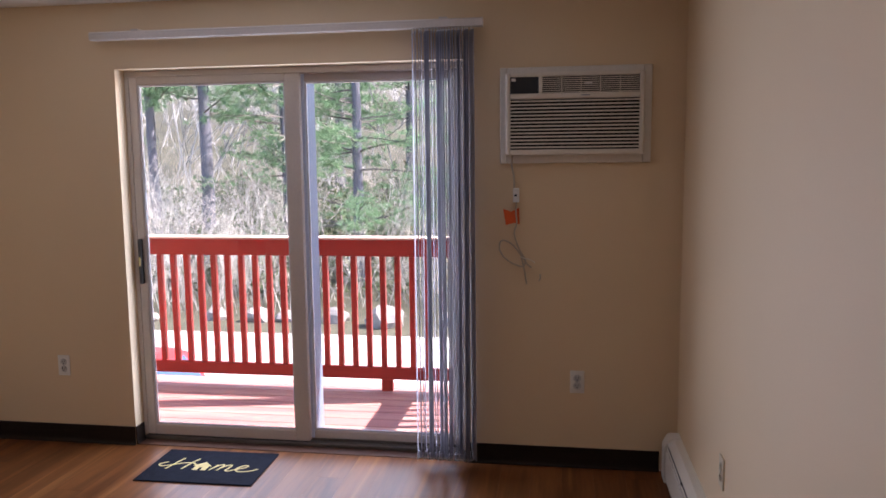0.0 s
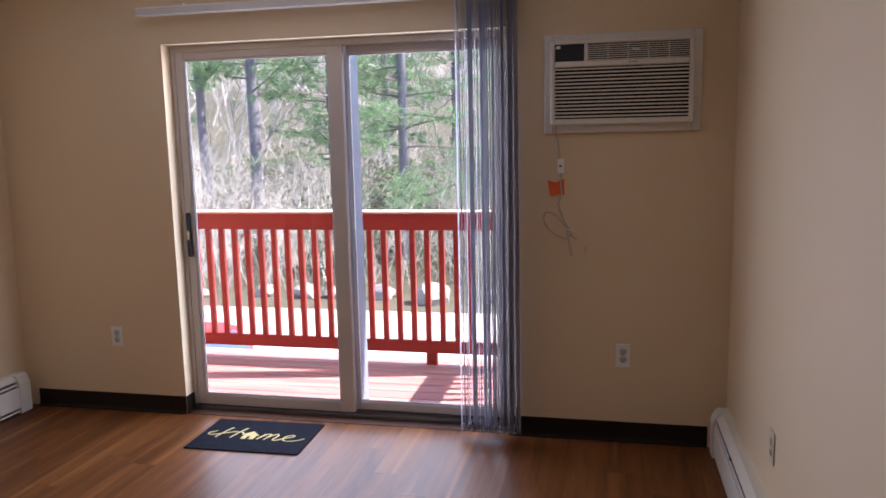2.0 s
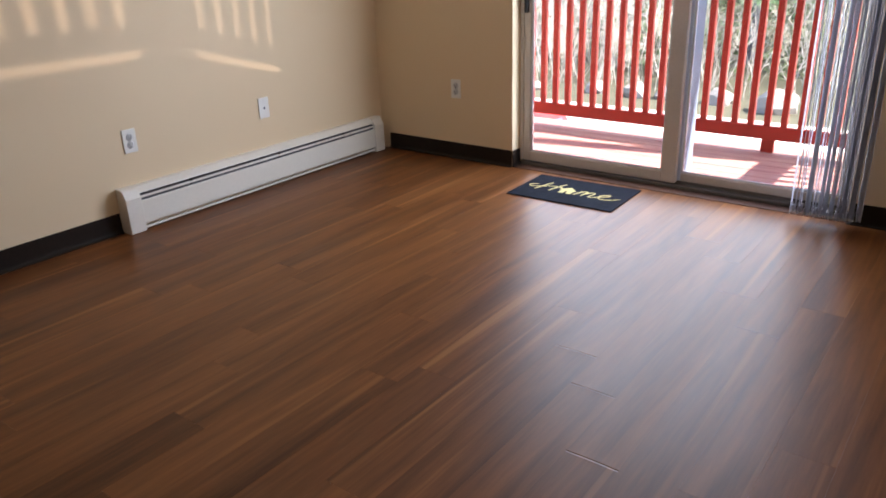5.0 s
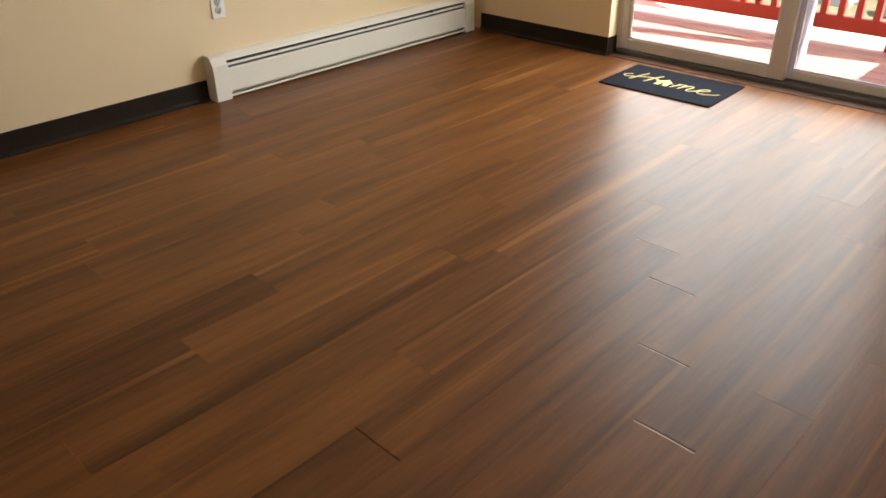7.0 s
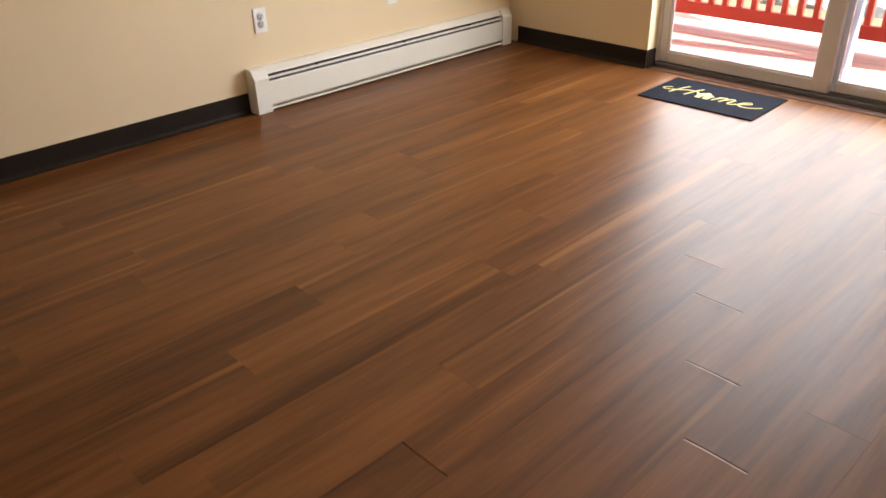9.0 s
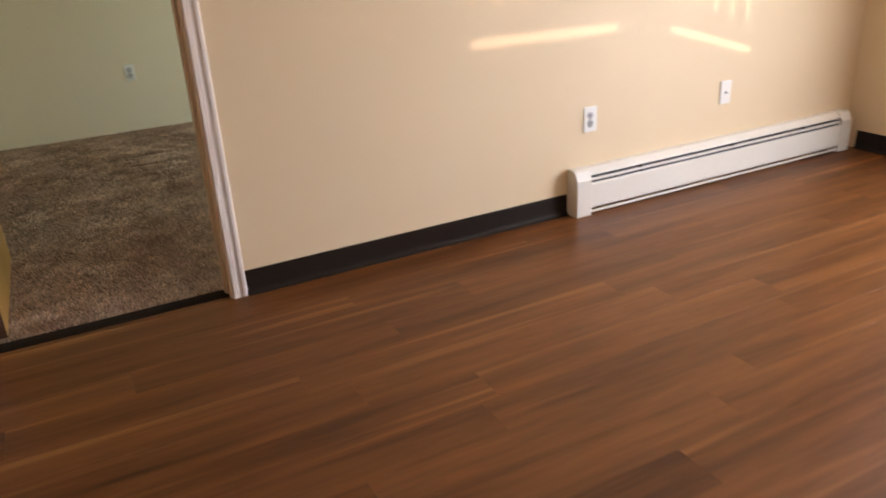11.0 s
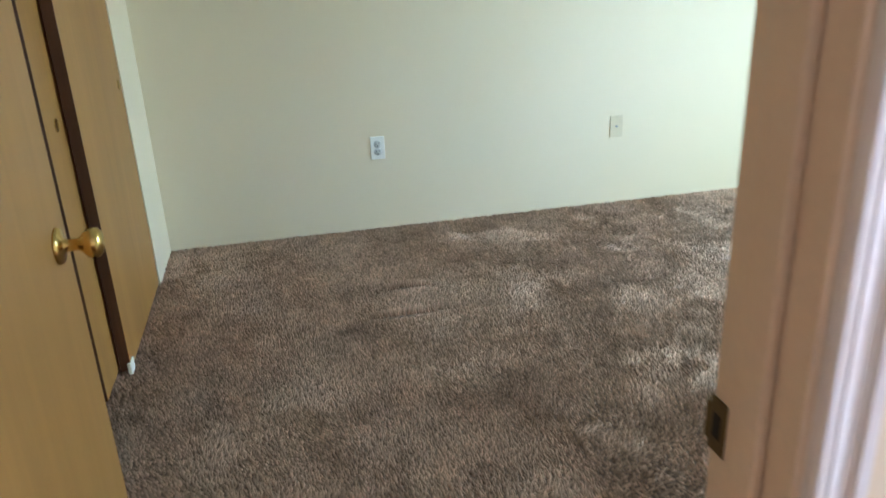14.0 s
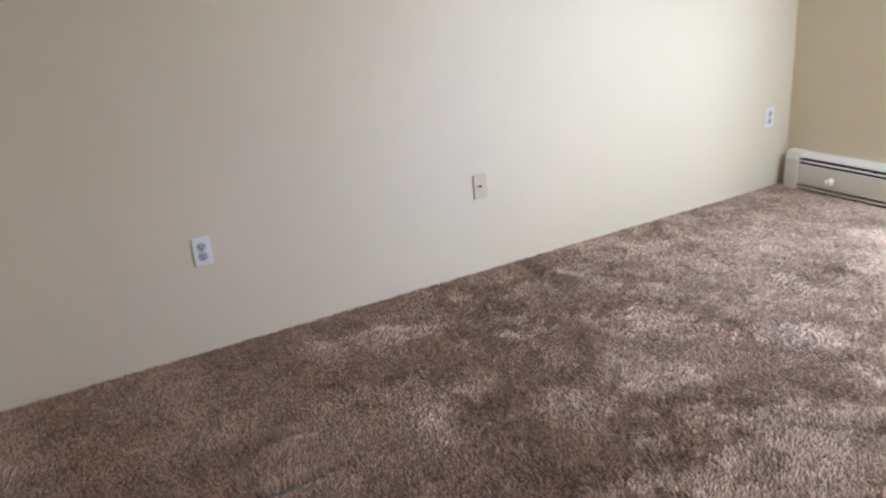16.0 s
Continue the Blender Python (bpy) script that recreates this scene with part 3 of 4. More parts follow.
# ---- bedroom window, beyond the walk's view
bwin = tagged(thing("window_1", "white framed bedroom window above the heater", "window"), kind="structure")
for a in ((BWX0, BWX0 + 0.05, BWZ0, BWZ1), (BWX1 - 0.05, BWX1, BWZ0, BWZ1), (BWX0 + 0.05, BWX1 - 0.05, BWZ0, BWZ0 + 0.05), (BWX0 + 0.05, BWX1 - 0.05, BWZ1 - 0.05, BWZ1)):
    part("window_frame", B(a[0], a[1], 0.09, 0.15, a[2], a[3], 0.004), M_ALU, bwin)
part("mullion", B(-1.47, -1.43, 0.095, 0.145, BWZ0 + 0.05, BWZ1 - 0.05, 0.003), M_ALU, bwin)
pane = part("pane", B(BWX0 + 0.05, BWX1 - 0.05, 0.118, 0.122, BWZ0 + 0.05, BWZ1 - 0.05), M_GLASS, bwin)
pane.visible_shadow = False


# ---------------------------------------------------------------- baseboard heaters
def heater(label, length, at, rz, knob=False, h=0.222, d=0.078):
    """Hydronic baseboard heater: along +x from its base, back to the wall at y = 0, front towards -y."""
    t = thing("baseboard_heater", label, "heater", at=at, rz=rz)
    cap = 0.085
    part("back_plate", B(cap, length - cap, -0.006, 0.0, 0.012, h - 0.012), M_HEATDARK, t)
    # sloping hood over the fins
    hood = [(0, h), (-0.036, h), (-0.062, h - 0.022), (-0.064, h - 0.030), (-0.060, h - 0.030), (-0.035, h - 0.004), (0, h - 0.004)]
    part("hood", extrude_profile(hood, length - 2 * cap, lambda u, v, w: (cap + w, u, v)), M_HEAT, t)
    front = [(-0.066, h - 0.066), (-0.071, h - 0.066), (-0.074, h - 0.071), (-0.074, 0.040), (-0.070, 0.034), (-0.066, 0.034)]
    part("front_panel", extrude_profile(front, length - 2 * cap, lambda u, v, w: (cap + w, u, v)), M_HEAT, t, "cream enamelled front panel")
    damper = [(-0.064, h - 0.043), (-0.069, h - 0.045), (-0.070, h - 0.053), (-0.064, h - 0.052)]
    part("damper", extrude_profile(damper, length - 2 * cap - 0.01, lambda u, v, w: (cap + 0.005 + w, u, v)), M_HEAT, t, "pale damper blade in the top slot")
    part("fin_block", B(cap, length - cap, -0.060, -0.010, 0.045, h - 0.040), M_FIN, t, "plain fin block, its grey set for shade in the slot")
    part("toe_strip", B(cap, length - cap, -0.070, -0.064, 0.010, 0.022, 0.002), M_HEAT, t)
    for s0, s1 in ((0, cap), (length - cap, length)):
        prof = [(0, 0.0), (-0.076, 0.0), (-0.080, 0.004), (-0.080, h - 0.045), (-0.060, h - 0.006), (-0.045, h + 0.003), (0, h + 0.003)]
        c = part("end_cap", extrude_profile(prof, s1 - s0, lambda u, v, w: (s0 + w, u, v)), M_HEAT, t, "cream enamelled end cap")
        bmod = c.modifiers.new("round", "BEVEL")
        bmod.width, bmod.segments, bmod.limit_method = 0.004, 2, "ANGLE"
    for k in (0.2, 0.52, 0.8):
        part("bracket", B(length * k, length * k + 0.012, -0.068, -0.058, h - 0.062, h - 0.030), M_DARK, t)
    if knob:
        part("valve_knob", lathe([(0.020, -0.078), (0.024, -0.082), (0.024, -0.115), (0.020, -0.122), (0.004, -0.123)], 20, "y", (0.31, 0, 0.087)), M_PLATE, t, "white round valve knob")
    return t


heater("long cream baseboard heater under the living room wall", 1.90, (0.0, -1.972, 0), 90)
heater("cream baseboard heater along the side wall", 2.5, (EAST, -0.06, 0), -90)
heater("cream baseboard heater with a white valve knob, on carpet", 2.7, (BED_W + 0.05, 0.0, 0.006), 0, knob=True)


# ---------------------------------------------------------------- wall plates
def plate(kind, at, rz, material=None, w=0.072, h=0.117, label=""):
    """A wall plate: its back on the wall at y = 0, front towards -y, z from its middle."""
    names = {"duplex": "electrical_outlet", "coax": "cable_outlet", "switch": "light_switch"}
    t = thing(names[kind], label, {"duplex": "outlet", "coax": "outlet", "switch": "switch"}[kind], at=at, rz=rz)
    mt = material or M_PLATE
    part("cover", B(-w / 2, w / 2, -0.006, 0, -h / 2, h / 2, 0.0025, 2), mt, t)
    if kind == "duplex":
        for dz in (-0.0195, 0.0195):
            # grey disc draws the shaded line round each socket
            part("recess_shade", lathe([(0.0182, -0.0050), (0.0182, -0.0066), (0.002, -0.0066)], 20, "y", (0, 0, dz)), M_HEATDARK, t)
            s = part("socket", lathe([(0.0165, -0.0055), (0.0165, -0.0075), (0.0155, -0.0082), (0.002, -0.0082)], 20, "y", (0, 0, dz)), M_SOCKET if material is None else mt, t)
            # near-black blocks stand for the shade in the slots
            sl = bmesh.new()
            box(sl, -0.0082, -0.0050, -0.0090, -0.0078, dz - 0.002, dz + 0.009)
            box(sl, 0.0050, 0.0082, -0.0090, -0.0078, dz - 0.002, dz + 0.009)
            box(sl, -0.0034, 0.0034, -0.0090, -0.0078, dz - 0.0115, dz - 0.005)
            part("slot", sl, M_DARK, s)
        part("screw", lathe([(0.003, -0.0055), (0.003, -0.0072), (0.001, -0.0075)], 10, "y"), M_HEATDARK, t)
    elif kind == "coax":
        part("connector", lathe([(0.0065, -0.0055), (0.0065, -0.008), (0.0045, -0.008), (0.0045, -0.014), (0.003, -0.014)], 14, "y"), M_HEATDARK, t)
        for dz in (-0.042, 0.042):
            part("screw", lathe([(0.003, -0.0055), (0.003, -0.0072), (0.001, -0.0075)], 10, "y", (0, 0, dz)), mt, t)
    else:
        for dx in (-0.023, 0.023):
            part("toggle", B(dx - 0.005, dx + 0.005, -0.016, -0.005, -0.002, 0.014, 0.002), mt, t)
            # dark brown patch stands for shade in the toggle's opening
            fr = bmesh.new()
            box(fr, dx - 0.0062, dx + 0.0062, -0.0066, -0.0056, -0.013, 0.013)
            part("toggle_slot_shade", fr, M_STRIP, t)
            for dz in (-0.03, 0.03):
                part("screw", lathe([(0.003, -0.0055), (0.003, -0.0072), (0.001, -0.0075)], 10, "y", (dx, 0, dz)), M_HEATDARK, t)
    return t


OUT = "white duplex outlet with cover plate on cream wall"
plate("duplex", (3.476, 0, 0.447), 0, label=OUT)
plate("duplex", (0.636, 0, 0.443), 0, label=OUT)
plate("duplex", (0, -1.848, 0.440), 90, label="white duplex outlet above the end of the heater")
plate("coax", (0, -0.999, 0.446), 90, label="white cable outlet plate above the heater")
plate("duplex", (EAST, -1.04, 0.441), -90, material=M_BEIGE, label="ivory duplex outlet on the side wall")
plate("duplex", (BED_W, -3.472, 0.435), 90, label="white duplex outlet on the bedroom wall")
plate("coax", (BED_W, -2.179, 0.434), 90, material=M_BEIGE, label="beige cable plate on the bedroom wall")
plate("duplex", (BED_W, -0.184, 0.437), 90, label="white outlet near the bedroom corner")
plate("switch", (0, -3.198, 1.196), 90, material=M_BEIGE, w=0.125, label="beige two-gang plate with two toggle switches beside the doorway")

# ---------------------------------------------------------------- vertical blinds
blind = thing("vertical_blind", "grey vinyl vertical blind drawn aside on white head rail", "blind", at=(2.0, -0.05, 2.20))
blind_rail = [(-0.022, 0.0), (-0.022, 0.034), (-0.018, 0.040), (0.018, 0.040), (0.022, 0.034), (0.022, 0.0), (0.008, 0.0), (0.008, 0.006), (-0.008, 0.006), (-0.008, 0.0)]
part("head_rail", extrude_profile(blind_rail, 3.014 - 0.978, lambda u, v, w: (0.978 - 2.0 + w, u - 0.03, v - 0.002)), M_ALU, blind, "white metal head rail")
part("rail_bracket", B(-0.8, -0.76, -0.03, 0.05, 0.038, 0.05), M_ALU, blind)
part("rail_bracket", B(0.8, 0.84, -0.03, 0.05, 0.038, 0.05), M_ALU, blind)
rng = random.Random(4)
NS = 20
for i in range(NS):
    x = 2.672 + (2.955 - 2.672) * i / (NS - 1) - 2.0 + rng.uniform(-0.003, 0.003)
    a = radians(105 + rng.uniform(-9, 9))
    ca, sa = math.cos(a), math.sin(a)
    lean = rng.uniform(-0.004, 0.006)
    top, bot = -0.016, 0.035 - 2.19 + rng.uniform(-0.006, 0.006)
    bm = bmesh.new()
    grid = []
    for j in range(7):
        u = (j / 6 - 0.5) * 0.089
        bow = 0.0045 * (1 - (2 * u / 0.089) ** 2)
        grid.append([bm.verts.new((x + ca * u - sa * bow + (1 - q) * lean, -0.03 + sa * u + ca * bow, bot + (top - bot) * q)) for q in (0, 0.012, 0.5, 0.985, 1)])
    for j in range(6):
        for q in range(4):
            f = bm.faces.new((grid[j][q], grid[j + 1][q], grid[j + 1][q + 1], grid[j][q + 1]))
            f.smooth = True
    bmesh.ops.solidify(bm, geom=bm.faces[:], thickness=0.0012)
    sl = part("slat", bm, M_BLIND, blind)
    part("hanger", B(x - 0.004, x + 0.004, -0.034, -0.026, -0.022, 0.002), M_PLATE, sl)
    part("weight", B(x - 0.0025, x + 0.0025, -0.055, -0.005, bot - 0.003, bot + 0.03), M_BLIND, sl)
part("bead_chain", tube([(2.672 - 2.0 + 0.283 * k / 40, -0.075 - 0.002 * (k % 2), 0.048 - 2.19) for k in range(41)], 0.0022, 6), M_PLATE, blind, "thin white bead chain joining the slats")

# ---------------------------------------------------------------- wall air conditioner
AX0, AX1, AZ0, AZ1 = 3.090, 3.811, 1.546, 2.008
ac = thing("air_conditioner", "aged white through-wall air conditioner with louvred front", "air conditioner", at=(AX0, 0.0, AZ0))
W, H = AX1 - AX0, AZ1 - AZ0
bx0, bx1, bz0, bz1 = 0.030, W - 0.036, 0.040, H - 0.030
trim = bmesh.new()
for a in ((0, bx0 + 0.004, 0, H), (bx1 - 0.004, W, 0, H), (bx0 + 0.004, bx1 - 0.004, 0, bz0 + 0.004), (bx0 + 0.004, bx1 - 0.004, bz1 - 0.004, H)):
    box(trim, a[0], a[1], -0.022, 0.0, a[2], a[3], 0.004)
part("sleeve_trim", trim, M_AC_TRIM, ac, "wide white trim frame round the unit")
# solid near-black box paints the shade inside the unit
part("body", B(bx0 + 0.006, bx1 - 0.006, -0.034, 0.0, bz0 + 0.006, bz1 - 0.006), M_DARK, ac, "near-black box for the shade behind the louvres")
fh = bz1 - bz0
ztop = bz1 - 0.115             # underside of the top section
face = bmesh.new()
box(face, bx0, bx0 + 0.022, -0.062, -0.010, bz0, bz1, 0.006)
box(face, bx1 - 0.022, bx1, -0.062, -0.010, bz0, bz1, 0.006)
box(face, bx0 + 0.022, bx1 - 0.022, -0.060, -0.010, bz1 - 0.020, bz1, 0.004)
box(face, bx0 + 0.022, bx1 - 0.022, -0.064, -0.010, ztop - 0.010, ztop + 0.016, 0.004)
box(face, bx0 + 0.022, bx1 - 0.022, -0.062, -0.010, bz0, bz0 + 0.026, 0.004)
box(face, bx0 + 0.158, bx0 + 0.176, -0.059, -0.010, ztop + 0.016, bz1 - 0.020, 0.003)
part("front_cover", face, M_ACW, ac)
part("control_panel", B(bx0 + 0.022, bx0 + 0.158, -0.054, -0.030, ztop + 0.016, bz1 - 0.020, 0.002), M_BLACK, ac, "dark control panel")
part("display_label", B(bx0 + 0.028, bx0 + 0.048, -0.0555, -0.0535, bz1 - 0.040, bz1 - 0.026), M_PLATE, ac, "small pale sticker")
for k in range(14):
    z = bz0 + 0.033 + (ztop - 0.014 - bz0 - 0.033) * k / 13.6
    bm = extrude_profile([(-0.060, z), (-0.0605, z + 0.004), (-0.060, z + 0.0072), (-0.052, z + 0.0078), (-0.052, z + 0.002)], bx1 - bx0 - 0.044, lambda u, v, w: (bx0 + 0.022 + w, u, v))
    part("louvre", bm, M_ACW, ac)
vx0, vx1 = bx0 + 0.176, bx1 - 0.022
for k in range(8):
    z = ztop + 0.019 + (bz1 - 0.024 - ztop - 0.019) * k / 7.6
    part("vent_slat", B(vx0, vx1, -0.053, -0.041, z, z + 0.0035), M_ACW, ac)
for k in range(1, 5):
    x = vx0 + (vx1 - vx0) * k / 5
    part("vent_divider", B(x - 0.002, x + 0.002, -0.0545, -0.041, ztop + 0.016, bz1 - 0.020), M_ACW, ac)
part("brand_badge", B(bx0 + 0.36, bx0 + 0.40, -0.0655, -0.0635, ztop + 0.001, ztop + 0.007), M_HEATDARK, ac)
part("vent_badge", B(vx0 + 0.20, vx0 + 0.235, -0.0565, -0.0525, ztop + 0.055, ztop + 0.064), M_PLATE, ac)

# its cord, plug and tag
cord = thing("power_cord", "beige air conditioner cord with inline plug hanging in a loop", "cord", at=(3.15, 0, 1.55))


def local(pts):
    return [(x - 3.15, y, z - 1.55) for x, y, z in pts]


part("lead", tube(smooth_path(local([(3.150, -0.03, 1.592), (3.148, -0.035, 1.54), (3.156, -0.014, 1.49), (3.160, -0.012, 1.43), (3.158, -0.012, 1.395)])), 0.0045), M_CORD, cord)
plug = part("inline_plug", B(0.004, 0.034, -0.036, -0.003, 1.355 - 1.55, 1.425 - 1.55, 0.005, 2), M_PLATE, cord, "white inline safety plug")
part("reset_button", B(0.012, 0.024, -0.039, -0.035, 1.385 - 1.55, 1.395 - 1.55, 0.001), M_BLACK, plug)
part("lead", tube(smooth_path(local([(3.170, -0.014, 1.357), (3.168, -0.022, 1.31), (3.172, -0.020, 1.25), (3.160, -0.012, 1.20), (3.185, -0.012, 1.12), (3.215, -0.014, 1.065), (3.200, -0.018, 1.035), (3.150, -0.014, 1.05), (3.105, -0.012, 1.085), (3.085, -0.012, 1.13), (3.100, -0.014, 1.165), (3.150, -0.016, 1.145), (3.195, -0.018, 1.09), (3.225, -0.012, 1.045), (3.245, -0.01, 1.03)])), 0.0038), M_CORD, cord)
part("lead", tube(smooth_path(local([(3.195, -0.02, 1.09), (3.205, -0.02, 1.04), (3.215, -0.014, 0.985), (3.222, -0.012, 0.945)])), 0.0036), M_CORD, cord)
part("twist_tie", tube(smooth_path(local([(3.190, -0.024, 1.085), (3.215, -0.022, 1.075), (3.235, -0.014, 1.070), (3.262, -0.012, 1.055)])), 0.002), M_PLATE, cord)
part("lead", tube(smooth_path(local([(3.288, -0.008, 0.995), (3.290, -0.010, 0.975), (3.282, -0.008, 0.962)])), 0.0035), M_CORD, cord)
tag = part("warning_tag", extrude_profile([(-0.046, 0.040), (-0.006, 0.026), (0.034, 0.046), (0.036, -0.036), (0.008, -0.030), (-0.032, -0.040)], 0.0012, lambda u, v, w: (u, -0.010 - w - 0.02 * abs(u), 1.282 - 1.55 + v)), M_ORANGE, cord, "orange warning tag")

# ---------------------------------------------------------------- doormat
mat_x, mat_y = 1.599, -0.252
doormat = thing("doormat", "small black doormat printed Home in pale gold", "doormat", at=(mat_x, mat_y, 0.0), rz=1.2)
bm = B(-0.307, 0.307, -0.200, 0.200, 0.0, 0.007, 0.002)
part("pad", bm, M_MAT, doormat)


def letter(strokes):
    """One script letter printed on the mat, as thin rounded strokes."""
    bm = bmesh.new()
    for pts in strokes:
        me = bpy.data.meshes.new("stroke")
        st = tube(smooth_path([(x, y, 0.0) for x, y in pts]), 0.0058, 6)
        for v in st.verts:
            v.co.z = 0.0072 + v.co.z * 0.2
        st.to_mesh(me)
        bm.from_mesh(me)
        bpy.data.meshes.remove(me)
        st.free()
    return part("letter", bm, M_GOLD, doormat)


letter([[(-0.168, 0.085), (-0.185, 0.040), (-0.210, -0.055)], [(-0.085, 0.085), (-0.105, 0.035), (-0.128, -0.050)],
        [(-0.235, 0.030), (-0.268, 0.000), (-0.250, -0.022), (-0.205, -0.006), (-0.150, 0.024), (-0.100, 0.030), (-0.075, 0.010)]])
letter([[(0.045, 0.020), (0.036, -0.010), (0.022, -0.050)], [(0.030, -0.025), (0.055, 0.018), (0.076, 0.016), (0.062, -0.050)],
        [(0.070, -0.020), (0.098, 0.020), (0.119, 0.014), (0.108, -0.042), (0.126, -0.050), (0.150, -0.030)]])
letter([[(0.150, -0.030), (0.192, -0.004), (0.206, 0.018), (0.184, 0.024), (0.160, -0.010), (0.168, -0.045), (0.200, -0.052), (0.240, -0.036), (0.270, -0.010)]])
HOUSE = ((-0.068, -0.055), (-0.040, -0.055), (-0.040, -0.02), (-0.024, -0.02), (-0.024, -0.055), (0.004, -0.055), (0.004, -0.005), (0.018, -0.005), (-0.032, 0.046), (-0.082, -0.005), (-0.068, -0.005))
bm = extrude_profile(HOUSE, 0.0014, lambda u, v, w: (u, v, 0.0072 + w))
part("house_print", bm, M_GOLD, doormat, "pale gold house shape in place of the letter o")

# ---------------------------------------------------------------- deck
DZ = -0.064
deck = tagged(thing("deck", "worn red painted wooden balcony deck in sun and shade", "deck", at=(0, 0, 0)), kind="structure")
DX0, DX1, DY0, DY1 = -0.6, 3.54, 0.22, 1.53
part("joist", B(DX0, DX1, DY0, DY0 + 0.04, DZ - 0.26, DZ - 0.03), M_RED, deck)
part("joist", B(DX0, DX1, DY1 - 0.04, DY1, DZ - 0.26, DZ - 0.03), M_RED, deck)
nb = 10
bw_ = (DY1 - DY0) / nb
deck_me = None
for i in range(nb):
    y = DY0 + bw_ * (i + 0.5)
    if deck_me is None:
        deck_me = mesh_of("deck_board", B(DX0, DX1, -bw_ / 2 + 0.003, bw_ / 2 - 0.003, -0.032, 0.0, 0.003), M_DECK)
    o = new("deck_board", deck_me)
    o.location = (0, y, DZ)
    o.parent = deck


def railing(label, length, at, rz, posts):
    """A balustrade along +x from its base on the deck."""
    r = thing("deck_railing", label, "railing", "deck railings", at=at, rz=rz)
    part("top_rail", B(0, length, -0.019, 0.019, 0.965, 1.085, 0.004), M_RED, r)
    part("cap_rail", B(-0.02, length + 0.02, -0.055, 0.055, 1.085, 1.102, 0.004), M_CAP, r, "pale weathered cap board")
    part("bottom_rail", B(0, length, -0.019, 0.019, 0.085, 0.172, 0.004), M_RED, r)
    bal = mesh_of("baluster", B(-0.019, 0.019, -0.019, 0.019, 0.1725, 0.9645, 0.003), M_RED)
    n = int(length / 0.1045) - 1
    for i in range(n):
        o = new("baluster", bal)
        o.parent = r
        o.location = (0.0955 + 0.1045 * (i + 0.5), 0, 0)
    for p in posts:
        part("post_foot", B(p - 0.040, p + 0.040, -0.019, 0.0195, 0.0, 0.0845, 0.003), M_RED, r)
    return r


railing("red painted wooden deck railing with square balusters", 3.29 - DX0, (DX0, 1.345, DZ), 0, (2.78,))
railing("red painted side railing of the deck", 1.05, (3.34, 0.235, DZ), 90, ())
railing("red painted side railing of the deck", 1.05, (DX0 + 0.04, 0.235, DZ), 90, ())


def porch_post(x, y):
    """A square post that carries the eave, on a plinth block."""
    t = thing("porch_post", "tall square red painted post carrying the eave", "post", "porch posts", at=(x, y, DZ))
    part("shaft", B(-0.068, 0.068, -0.068, 0.068, 0.0, 3.164, 0.006), M_RED, t)
    part("collar", B(-0.08, 0.08, -0.08, 0.08, 3.05, 3.11, 0.004), M_RED, t)
    return t


porch_post(3.362, 1.365)
porch_post(-0.52, 1.425)

# the building's outer faces, and an unseen eave sized to keep the sun off the door
structure("eave", B(-6, 8, NT, 0.78, 3.10, 3.23), M_ROOF, "unseen roof eave added to keep sun off the door", "eave")
bm = bmesh.new()
box(bm, EAST + 0.12, 8, 0.0, NT, -3, 3.23)
box(bm, -6, BED_W - 0.12, 0.0, NT, -3, 3.23)
box(bm, BED_W - 0.12, EAST + 0.12, 0.0, NT, -3, -0.26)
box(bm, BED_W - 0.12, EAST + 0.12, 0.0, NT, CEIL + 0.16, 3.23)
structure("outer_wall", bm, M_SIDING, "plain outer wall of the building", "wall")

# ---------------------------------------------------------------- outdoors
GZ = -2.9
gb = bmesh.new()
rows_ = []
for j in range(41):
    y = [0.0, 2.0, 6.0, 10.0, 13.0, 15.0, 16.0, 17.0, 18.5, 20.0][j] if j < 10 else 20.0 + (j - 9) ** 2 * 1.9
    r_ = []
    for i in range(31):
        q = (i - 15) / 15
        x = q * (40 + abs(q) * 500)
        z = GZ
        if y > 17:
            z = GZ - 0.2 + min(26.0, max(0.0, y - 24) * 0.22) + noise.noise(Vector((x * 0.05, y * 0.05, 0))) * 0.8
        r_.append(gb.verts.new((x, y, z)))
    rows_.append(r_)
for a, b in zip(rows_, rows_[1:]):
    for i in range(30):
        gb.faces.new((a[i], a[i + 1], b[i + 1], b[i])).smooth = True
# ground behind the building
back = [gb.verts.new((x, -600, GZ)) for x in (rows_[0][0].co.x, rows_[0][-1].co.x)]
gb.faces.new((back[0], back[1], *reversed(rows_[0])))
bmesh.ops.recalc_face_normals(gb, faces=gb.faces)
ground = structure("ground", gb, M_LITTER, "leaf-littered ground rising into a wooded hillside", "ground")
structure("road", B(-30, 30, 3.0, 14.6, GZ, GZ + 0.02), M_GROUND, "sunlit pale parking lot below the deck", "road")


